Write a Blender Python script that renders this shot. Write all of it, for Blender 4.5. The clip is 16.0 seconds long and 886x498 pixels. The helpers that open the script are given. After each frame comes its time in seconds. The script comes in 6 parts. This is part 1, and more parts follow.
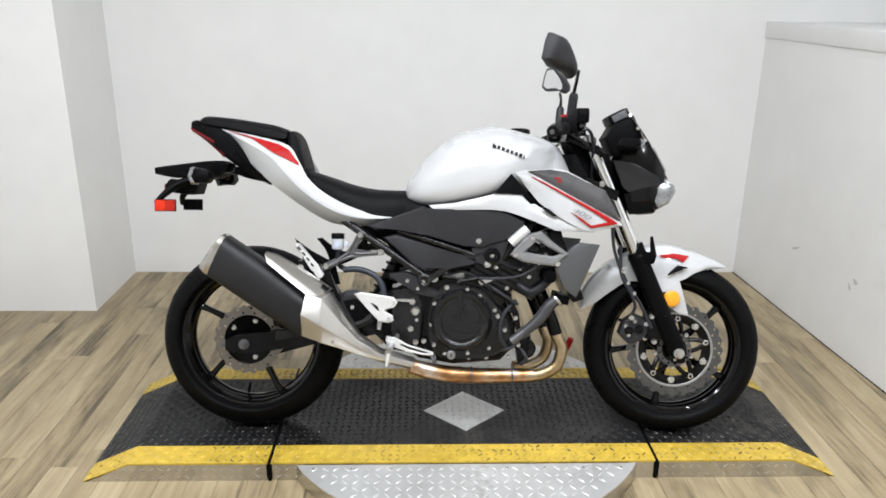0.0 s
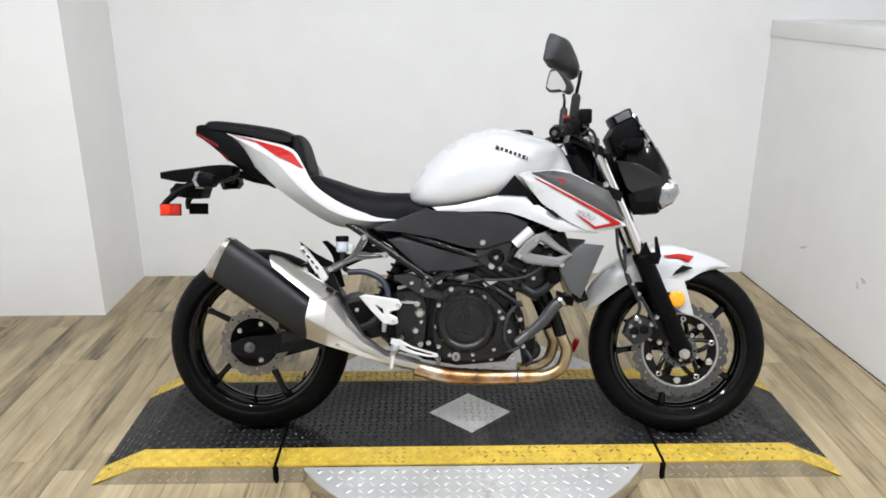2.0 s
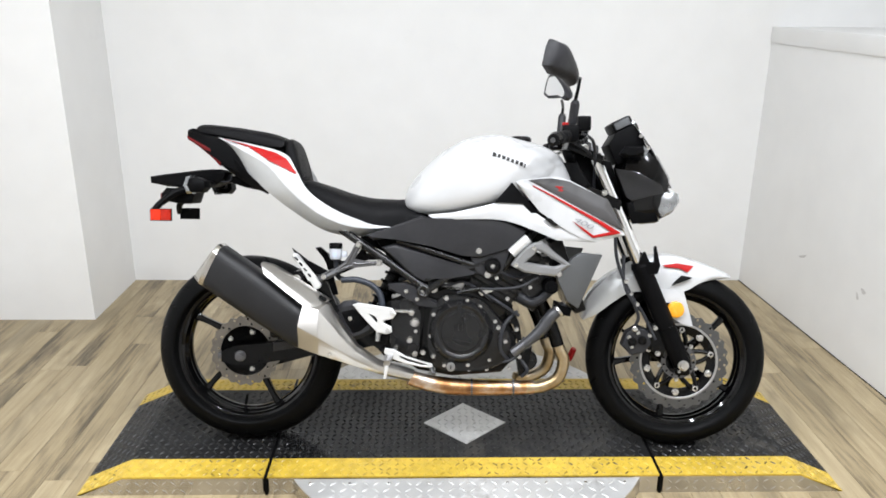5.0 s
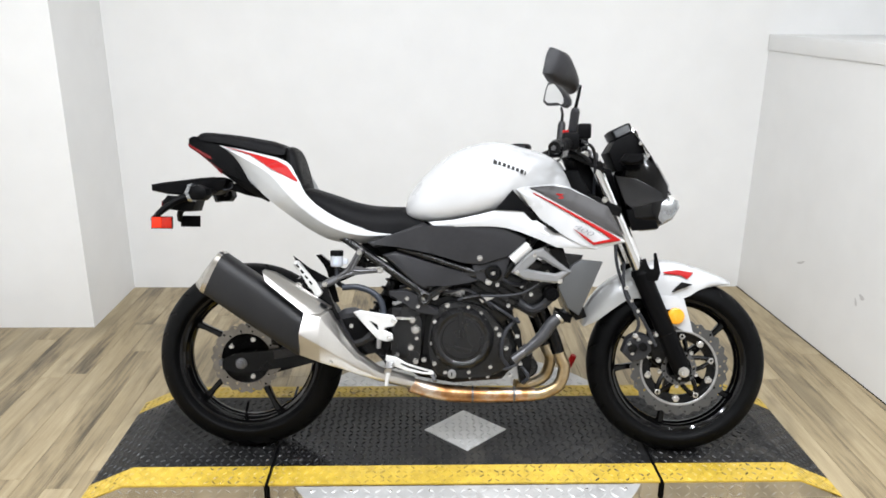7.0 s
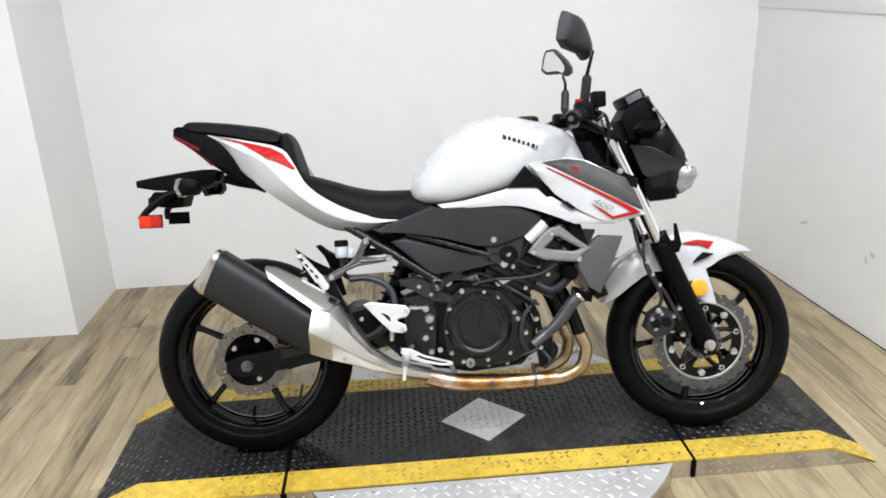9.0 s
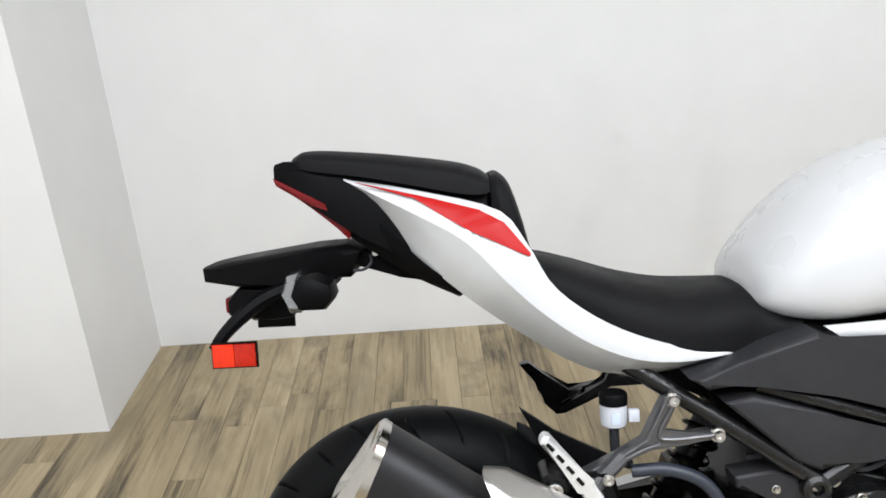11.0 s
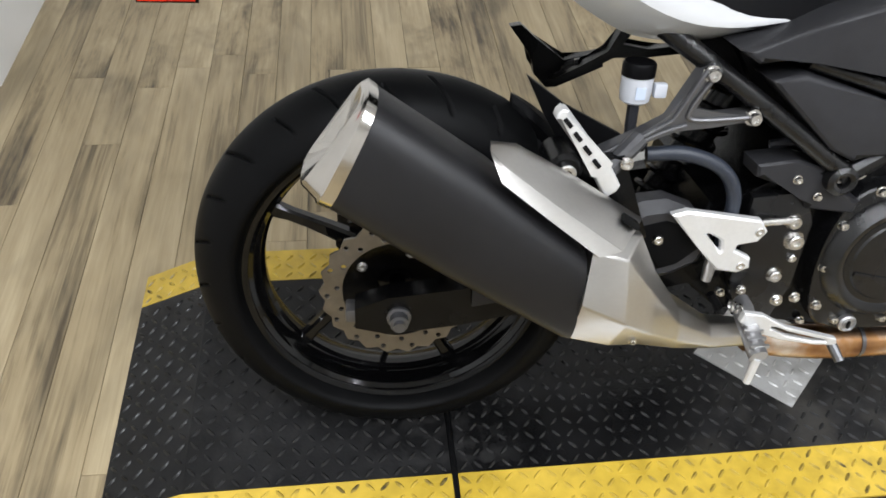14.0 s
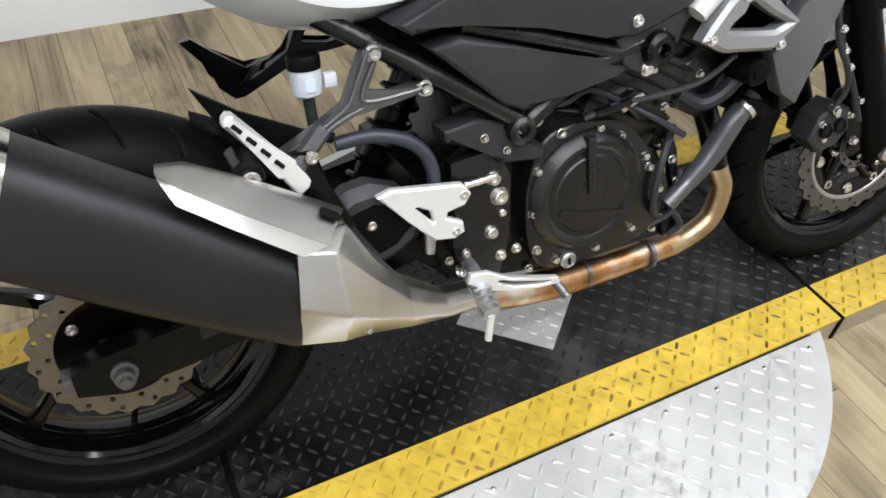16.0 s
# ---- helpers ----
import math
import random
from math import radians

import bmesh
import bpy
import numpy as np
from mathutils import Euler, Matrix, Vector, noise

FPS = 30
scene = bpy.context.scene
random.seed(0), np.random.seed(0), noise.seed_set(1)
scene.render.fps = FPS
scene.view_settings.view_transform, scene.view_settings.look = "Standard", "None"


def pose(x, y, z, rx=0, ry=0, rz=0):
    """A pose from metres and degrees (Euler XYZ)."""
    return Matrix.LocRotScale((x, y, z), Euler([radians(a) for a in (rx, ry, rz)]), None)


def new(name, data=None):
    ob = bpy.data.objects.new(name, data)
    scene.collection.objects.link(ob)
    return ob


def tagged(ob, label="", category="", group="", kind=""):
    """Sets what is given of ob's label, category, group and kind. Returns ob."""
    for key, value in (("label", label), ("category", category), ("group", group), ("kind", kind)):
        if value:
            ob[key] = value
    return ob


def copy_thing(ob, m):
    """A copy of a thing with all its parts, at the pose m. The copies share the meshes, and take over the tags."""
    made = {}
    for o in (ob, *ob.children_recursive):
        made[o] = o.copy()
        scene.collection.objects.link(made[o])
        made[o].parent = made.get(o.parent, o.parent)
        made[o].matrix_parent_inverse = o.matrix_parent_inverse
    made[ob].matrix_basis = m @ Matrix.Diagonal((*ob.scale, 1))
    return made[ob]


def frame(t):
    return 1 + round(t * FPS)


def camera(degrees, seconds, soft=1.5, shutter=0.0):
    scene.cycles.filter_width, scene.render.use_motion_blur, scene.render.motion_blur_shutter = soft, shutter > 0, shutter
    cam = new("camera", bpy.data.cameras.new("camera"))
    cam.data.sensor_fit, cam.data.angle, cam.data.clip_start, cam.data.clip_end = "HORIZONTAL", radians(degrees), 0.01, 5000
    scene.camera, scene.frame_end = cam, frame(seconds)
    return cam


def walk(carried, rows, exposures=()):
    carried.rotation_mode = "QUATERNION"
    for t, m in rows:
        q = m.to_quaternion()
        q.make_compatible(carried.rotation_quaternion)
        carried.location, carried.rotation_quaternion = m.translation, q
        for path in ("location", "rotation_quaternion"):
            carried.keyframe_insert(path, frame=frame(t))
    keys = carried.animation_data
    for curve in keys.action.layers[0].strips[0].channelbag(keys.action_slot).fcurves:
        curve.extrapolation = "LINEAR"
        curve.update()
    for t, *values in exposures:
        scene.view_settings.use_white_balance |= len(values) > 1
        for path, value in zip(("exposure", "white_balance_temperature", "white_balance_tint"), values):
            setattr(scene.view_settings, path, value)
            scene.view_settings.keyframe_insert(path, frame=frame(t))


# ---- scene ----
cam = camera(60.25, 16.0, soft=1.7)
# seconds, place of the eye, yaw, pitch, roll
ROWS = [
    (0.0, -0.137, -2.349, 1.443, -1.58, -18.79, -0.63),
    (0.5, -0.132, -2.353, 1.442, -1.48, -18.32, -0.37),
    (1.0, -0.126, -2.356, 1.442, -1.40, -18.86, -0.15),
    (1.5, -0.123, -2.356, 1.447, -1.23, -18.62, -0.23),
    (2.0, -0.120, -2.353, 1.443, -1.05, -18.62, 0.03),
    (2.5, -0.125, -2.354, 1.432, -1.37, -18.13, 0.04),
    (3.0, -0.120, -2.345, 1.448, -1.51, -18.20, 0.02),
    (3.5, -0.127, -2.319, 1.449, -2.52, -18.39, -0.66),
    (4.0, -0.123, -2.310, 1.441, -1.51, -18.47, -0.87),
    (6.5, -0.117, -2.306, 1.453, -1.13, -18.09, -0.38),
    (7.0, -0.131, -2.311, 1.450, -1.48, -17.96, -0.46),
    (7.5, -0.115, -2.308, 1.439, -1.40, -18.19, -0.34),
    (8.0, -0.111, -2.300, 1.435, -1.22, -18.23, -0.20),
    (8.5, -0.138, -2.259, 1.437, -1.96, -18.82, -0.26),
    (9.0, -0.245, -2.178, 1.431, -4.68, -19.74, 2.05),
    (9.3, -0.338, -2.072, 1.408, -4.19, -21.28, 1.12),
    (9.5, -0.349, -1.905, 1.384, -1.15, -21.07, 2.08),
    (9.8, -0.375, -1.682, 1.403, 3.24, -20.14, 2.25),
    (10.0, -0.415, -1.527, 1.415, 3.63, -21.64, 3.76),
    (10.2, -0.490, -1.384, 1.377, 0.56, -21.95, 3.45),
    (12.3, -0.707, -0.801, 1.324, -3.83, -27.49, 2.02),
    (12.5, -0.717, -0.806, 1.326, -4.34, -30.69, 1.30),
    (13.0, -0.726, -0.835, 1.278, -5.71, -35.45, -0.05),
    (13.5, -0.745, -0.811, 1.240, -6.49, -41.58, -2.23),
    (14.0, -0.742, -0.822, 1.204, -6.22, -46.04, -2.94),
    (14.5, -0.738, -0.842, 1.177, -6.72, -48.68, -3.07),
    (15.0, -0.705, -0.833, 1.180, -11.96, -47.37, -2.46),
    (15.5, -0.658, -0.833, 1.181, -20.35, -45.69, -2.53),
    (16.0, -0.633, -0.843, 1.185, -26.66, -44.07, -3.32),
]
EXPOSURES = [(0.0, -0.04), (1.5, -0.02), (3.0, 0.04), (4.0, 0.12), (7.0, 0.18), (8.5, 0.14), (9.5, 0.06), (10.0, 0.06), (12.5, 0.04), (13.5, -0.06), (16.0, -0.02)]
walk(cam, [(t, pose(x, y, z, 90 + pitch, roll, yaw)) for t, x, y, z, yaw, pitch, roll in ROWS], EXPOSURES)

# ---- light: an indoor bay under rows of small white ceiling spots ----
world = bpy.data.worlds.new("world")
scene.world = world
world.use_nodes = True
world.node_tree.nodes["Background"].inputs[0].default_value = (0.9, 0.95, 1.0, 1)
world.node_tree.nodes["Background"].inputs[1].default_value = 0.02
CEILING = 2.75
SPOTS = [(x, y) for y in (-2.1, -1.5, -0.75) for x in (-1.35, -0.45, 0.45, 1.35)]
SPOT_POWER = 12.8
LAMP_COLOUR = (0.948, 0.985, 1.055)

# ---- materials ----
def nodes_of(name):
    m = bpy.data.materials.new(name)
    m.use_nodes = True
    nt = m.node_tree
    return m, nt, nt.nodes["Principled BSDF"]


def mat(name, colour, rough=0.5, metal=0.0, vary=0.12, grain=40.0, bump=0.05, bump_scale=300.0, coat=0.0, spec=0.5, dirt=0.0, aniso=None, wander=0.08):
    """A surface with variation at two scales, fine relief, and a roughness that wanders."""
    m, nt, b = nodes_of(name)
    n, l = nt.nodes, nt.links
    tc = n.new("ShaderNodeTexCoord")
    big = n.new("ShaderNodeTexNoise")
    big.inputs["Scale"].default_value, big.inputs["Detail"].default_value = grain * 0.15, 4
    fine = n.new("ShaderNodeTexNoise")
    fine.inputs["Scale"].default_value, fine.inputs["Detail"].default_value = grain, 6
    src = tc.outputs["Object"]
    if aniso:
        mp = n.new("ShaderNodeMapping")
        mp.inputs["Scale"].default_value = aniso
        l.new(src, mp.inputs["Vector"])
        src = mp.outputs[0]
    l.new(src, big.inputs["Vector"]), l.new(src, fine.inputs["Vector"])
    add = n.new("ShaderNodeMath")
    add.operation = "ADD"
    l.new(big.outputs["Fac"], add.inputs[0]), l.new(fine.outputs["Fac"], add.inputs[1])
    ramp = n.new("ShaderNodeMapRange")
    ramp.inputs["From Min"].default_value, ramp.inputs["From Max"].default_value = 0.6, 1.4
    ramp.inputs["To Min"].default_value, ramp.inputs["To Max"].default_value = 1 - vary, 1 + vary
    l.new(add.outputs[0], ramp.inputs["Value"])
    mul = n.new("ShaderNodeVectorMath")
    mul.operation = "SCALE"
    mul.inputs[0].default_value = colour
    l.new(ramp.outputs[0], mul.inputs["Scale"])
    l.new(mul.outputs[0], b.inputs["Base Color"])
    rr = n.new("ShaderNodeMapRange")
    rr.inputs["From Min"].default_value, rr.inputs["From Max"].default_value = 0.3, 0.7
    rr.inputs["To Min"].default_value, rr.inputs["To Max"].default_value = max(0.02, rough - wander - dirt), min(1, rough + wander + dirt)
    l.new(big.outputs["Fac"], rr.inputs["Value"])
    l.new(rr.outputs[0], b.inputs["Roughness"])
    b.inputs["Metallic"].default_value = metal
    b.inputs["Specular IOR Level"].default_value = spec
    b.inputs["Coat Weight"].default_value = coat
    b.inputs["Coat Roughness"].default_value = 0.04
    if bump:
        rel = n.new("ShaderNodeTexNoise")
        rel.inputs["Scale"].default_value, rel.inputs["Detail"].default_value = bump_scale, 3
        l.new(src, rel.inputs["Vector"])
        bp = n.new("ShaderNodeBump")
        bp.inputs["Strength"].default_value, bp.inputs["Distance"].default_value = bump, 0.002
        l.new(rel.outputs["Fac"], bp.inputs["Height"])
        l.new(bp.outputs[0], b.inputs["Normal"])
    return m


WHITE_WALL = mat("painted_wall", (0.80, 0.80, 0.79), 0.62, vary=0.035, grain=6, bump=0.12, bump_scale=120)
def scuff(m, scale, low, high, tone):
    """Sparse grey smudges over a paint."""
    nt = m.node_tree
    n, l = nt.nodes, nt.links
    b = n["Principled BSDF"]
    src = b.inputs["Base Color"].links[0].from_socket
    geo = n.new("ShaderNodeNewGeometry")
    no, br = n.new("ShaderNodeTexNoise"), n.new("ShaderNodeTexNoise")
    no.inputs["Scale"].default_value, no.inputs["Detail"].default_value = scale, 2
    br.inputs["Scale"].default_value, br.inputs["Detail"].default_value = scale * 9, 5
    l.new(geo.outputs["Position"], no.inputs["Vector"]), l.new(geo.outputs["Position"], br.inputs["Vector"])
    mr, mb, mu = n.new("ShaderNodeMapRange"), n.new("ShaderNodeMapRange"), n.new("ShaderNodeMath")
    mr.inputs["From Min"].default_value, mr.inputs["From Max"].default_value = low, high
    mb.inputs["From Min"].default_value, mb.inputs["From Max"].default_value = 0.45, 0.62
    mu.operation = "MULTIPLY"
    l.new(no.outputs["Fac"], mr.inputs["Value"]), l.new(br.outputs["Fac"], mb.inputs["Value"])
    l.new(mr.outputs[0], mu.inputs[0]), l.new(mb.outputs[0], mu.inputs[1])
    mx = n.new("ShaderNodeMix")
    mx.data_type = "RGBA"
    mx.inputs[7].default_value = (*tone, 1)
    l.new(mu.outputs[0], mx.inputs[0])
    l.new(src, mx.inputs[6])
    l.new(mx.outputs[2], b.inputs["Base Color"])
    return m


scuff(WHITE_WALL, 2.1, 0.70, 0.86, (0.64, 0.63, 0.61))
MARK = mat("grey_scuff", (0.56, 0.55, 0.54), 0.7, vary=0.3, grain=200, bump=0.0)
CEIL_MAT = mat("ceiling_paint", (0.75, 0.75, 0.74), 0.8, vary=0.03)
PEARL = mat("pearl_white_paint", (0.495, 0.50, 0.505), 0.28, vary=0.015, grain=60, bump=0.0, coat=0.8, wander=0.02)
# silver of the mudguard's rear; on the tail flank it stands for shaded pearl
SILVER_AND_SHADED_PEARL = mat("silver_paint_and_shaded_pearl", (0.47, 0.478, 0.476), 0.34, 0.2, vary=0.03, grain=60, bump=0.0, coat=0.6, wander=0.02)
GREY_PAINT = mat("metallic_grey_paint", (0.088, 0.091, 0.094), 0.40, 0.5, vary=0.06, grain=900, bump=0.02, coat=0.3)
DECAL_GREY = mat("graphite_decal", (0.058, 0.056, 0.056), 0.5, 0.1, vary=0.08, grain=500, bump=0.0, coat=0.0, spec=0.35)
RED = mat("red_decal", (0.36, 0.009, 0.009), 0.42, vary=0.05, bump=0.0, coat=0.0, spec=0.14)
BLACK_PLASTIC = mat("black_plastic", (0.0025, 0.0025, 0.0028), 0.46, vary=0.2, grain=60, bump=0.12, bump_scale=900, spec=0.06)
DARK_PANEL = mat("dark_grey_plastic", (0.024, 0.024, 0.026), 0.38, vary=0.15, grain=80, bump=0.15, bump_scale=1200, spec=0.20)
SEAT_MAT = mat("seat_vinyl", (0.0042, 0.0042, 0.0048), 0.52, vary=0.15, grain=120, bump=0.35, bump_scale=1500, spec=0.12)
BLACK_METAL = mat("black_engine_paint", (0.0020, 0.0020, 0.0022), 0.22, 0.0, vary=0.2, grain=80, bump=0.15, bump_scale=600, spec=0.20)
ENGINE = mat("satin_black_engine_paint", (0.0052, 0.0052, 0.0056), 0.26, 0.0, vary=0.2, grain=80, bump=0.14, bump_scale=700, spec=0.42)
COWL_PAINT = mat("dark_gloss_grey_paint", (0.016, 0.016, 0.017), 0.18, 0.1, vary=0.1, bump=0.0, coat=0.2, spec=0.35)
GLOSS_BLACK = mat("gloss_black_paint", (0.0018, 0.0018, 0.002), 0.06, 0.0, vary=0.15, bump=0.0, coat=0.0, spec=0.30)
RUBBER = mat("tyre_rubber", (0.0036, 0.0037, 0.0039), 0.48, vary=0.30, grain=30, bump=0.12, bump_scale=500, dirt=0.08, spec=0.06)
STEEL = mat("bright_steel", (0.62, 0.61, 0.59), 0.25, 1.0, vary=0.1, grain=120, bump=0.05)
BRUSHED = mat("brushed_stainless", (0.54, 0.525, 0.50), 0.31, 1.0, vary=0.04, grain=60, bump=0.01, bump_scale=400, aniso=(1, 5, 5), wander=0.025)
ALU = mat("cast_aluminium", (0.42, 0.42, 0.425), 0.36, 0.9, vary=0.08, grain=200, bump=0.15, bump_scale=900)
BRACKET = mat("silver_grey_bracket_paint", (0.26, 0.262, 0.265), 0.38, 0.6, vary=0.08, grain=200, bump=0.08, bump_scale=900)
CAST = mat("grey_cast_alloy", (0.125, 0.125, 0.13), 0.36, 0.75, vary=0.1, grain=200, bump=0.1, bump_scale=900)
WHITE_ALU = mat("satin_aluminium", (0.74, 0.74, 0.73), 0.4, 0.55, vary=0.05, grain=200, bump=0.05)
POLISHED = mat("polished_stainless", (0.60, 0.575, 0.54), 0.15, 1.0, vary=0.06, grain=60, bump=0.0, wander=0.05)
CHROME = mat("chrome", (0.8, 0.8, 0.8), 0.08, 1.0, vary=0.03, bump=0.0)
DISC_MAT = mat("brake_disc_steel", (0.12, 0.121, 0.123), 0.42, 0.9, vary=0.1, grain=90, bump=0.08)
DISC_BRONZE = mat("worn_brake_disc_steel", (0.20, 0.185, 0.165), 0.36, 1.0, vary=0.15, grain=90, bump=0.08)
CAN_MAT = mat("muffler_black_coating", (0.0085, 0.0085, 0.0094), 0.44, 0.0, vary=0.12, grain=60, bump=0.12, bump_scale=1400, spec=0.32)
ORANGE = mat("amber_reflector", (0.85, 0.36, 0.012), 0.25, vary=0.08, grain=300, bump=0.3, bump_scale=500, coat=0.5)
BRIGHT_LENS = mat("bright_red_reflector", (0.60, 0.026, 0.006), 0.22, vary=0.3, grain=150, bump=0.3, bump_scale=500, coat=0.15, spec=0.25)
GREY_HOSE = mat("grey_rubber_hose", (0.045, 0.046, 0.050), 0.36, vary=0.15, bump=0.1, spec=0.45)
RED_LENS = mat("red_reflector", (0.33, 0.011, 0.003), 0.25, vary=0.4, grain=150, bump=0.3, bump_scale=500, coat=0.15, spec=0.25)
DARK_RED = mat("tail_light_red", (0.13, 0.005, 0.006), 0.18, vary=0.25, grain=60, bump=0.1, coat=0.1, spec=0.2)
CLEAR = mat("clear_lens", (0.30, 0.31, 0.32), 0.12, 0.7, vary=0.35, grain=60, bump=0.5, bump_scale=90, coat=0.9)
SMOKE = mat("smoked_screen", (0.012, 0.012, 0.013), 0.08, vary=0.1, bump=0.0, coat=1.0)
MIRROR_MAT = mat("mirror_glass", (0.86, 0.87, 0.88), 0.02, 1.0, vary=0.01, bump=0.0)
FROSTED = mat("translucent_plastic", (0.50, 0.52, 0.56), 0.35, vary=0.08, bump=0.05)
LABEL_BLUE = mat("pale_blue_label", (0.48, 0.55, 0.66), 0.5, bump=0.0)
SHIELD = mat("charcoal_plastic", (0.022, 0.022, 0.024), 0.40, vary=0.15, grain=80, bump=0.15, bump_scale=1200, spec=0.35)
DISPLAY = mat("dull_display_glass", (0.085, 0.088, 0.092), 0.22, vary=0.25, grain=60, bump=0.0, spec=0.5)
HOSE = mat("rubber_hose", (0.020, 0.021, 0.025), 0.45, vary=0.12, bump=0.1, spec=0.30)
BLUE_HOSE = mat("blue_grey_hose", (0.020, 0.025, 0.036), 0.45, vary=0.12, bump=0.1)
DARK = mat("dark_void", (0.008, 0.008, 0.008), 0.7, vary=0.2, spec=0.05)
LETTER = mat("badge_black", (0.015, 0.015, 0.016), 0.4, bump=0.0)
GREY_LETTER = mat("badge_grey", (0.16, 0.17, 0.185), 0.4, bump=0.0)
YELLOW = mat("yellow_floor_paint", (0.54, 0.37, 0.045), 0.38, vary=0.30, grain=30, bump=0.2, bump_scale=90, dirt=0.1)
MAT_BLACK = mat("black_tread_plate", (0.0065, 0.0065, 0.0068), 0.38, vary=0.55, grain=18, bump=0.25, bump_scale=160, dirt=0.14, spec=0.28)
TREAD_ALU = mat("aluminium_tread_plate", (0.56, 0.56, 0.55), 0.42, 0.45, vary=0.16, grain=14, bump=0.15, bump_scale=120, dirt=0.1)
SIDE_ALU = mat("polished_tread_plate", (0.55, 0.53, 0.49), 0.27, 0.95, vary=0.15, grain=18, bump=0.1, bump_scale=90)


def pipe_mat():
    """Header steel, heat-tinted from straw to copper along its length."""
    m, nt, b = nodes_of("heat_tinted_steel")
    n, l = nt.nodes, nt.links
    tc = n.new("ShaderNodeTexCoord")
    no = n.new("ShaderNodeTexNoise")
    no.inputs["Scale"].default_value, no.inputs["Detail"].default_value = 15, 6
    l.new(tc.outputs["Object"], no.inputs["Vector"])
    r = n.new("ShaderNodeValToRGB")
    r.color_ramp.elements[0].position, r.color_ramp.elements[0].color = 0.30, (0.15, 0.065, 0.028, 1)
    r.color_ramp.elements[1].position, r.color_ramp.elements[1].color = 0.68, (0.64, 0.56, 0.48, 1)
    e = r.color_ramp.elements.new(0.48)
    e.color = (0.40, 0.21, 0.09, 1)
    l.new(no.outputs["Fac"], r.inputs[0])
    l.new(r.outputs[0], b.inputs["Base Color"])
    b.inputs["Metallic"].default_value, b.inputs["Roughness"].default_value = 1.0, 0.38
    return m


def straw_mat():
    m = pipe_mat()
    m.name = "straw_tinted_steel"
    cr = [x for x in m.node_tree.nodes if x.type == "VALTORGB"][0].color_ramp
    for e, c in zip(cr.elements, ((0.26, 0.17, 0.08, 1), (0.40, 0.30, 0.17, 1), (0.52, 0.44, 0.32, 1))):
        e.color = c
    return m


scuff(YELLOW, 7.0, 0.56, 0.78, (0.12, 0.09, 0.03))
scuff(MAT_BLACK, 3.5, 0.42, 0.75, (0.026, 0.0255, 0.025))
YELLOW_LUG = mat("worn_yellow_lug", (0.50, 0.35, 0.043), 0.36, vary=0.35, grain=30, bump=0.1, dirt=0.1)
scuff(YELLOW_LUG, 3.0, 0.40, 0.60, (0.035, 0.028, 0.014))
scuff(MAT_BLACK, 1.6, 0.50, 0.72, (0.040, 0.037, 0.032))
# black lugs: glossier than the deck, base colour lifted to stand for glints
GLINT_LUG = mat("black_lug_lifted_for_glints", (0.0085, 0.0085, 0.0088), 0.32, vary=0.5, grain=18, bump=0.1, dirt=0.1, spec=0.38)
scuff(TREAD_ALU, 4.0, 0.52, 0.75, (0.30, 0.29, 0.27))
PIPE, STRAW = pipe_mat(), straw_mat()


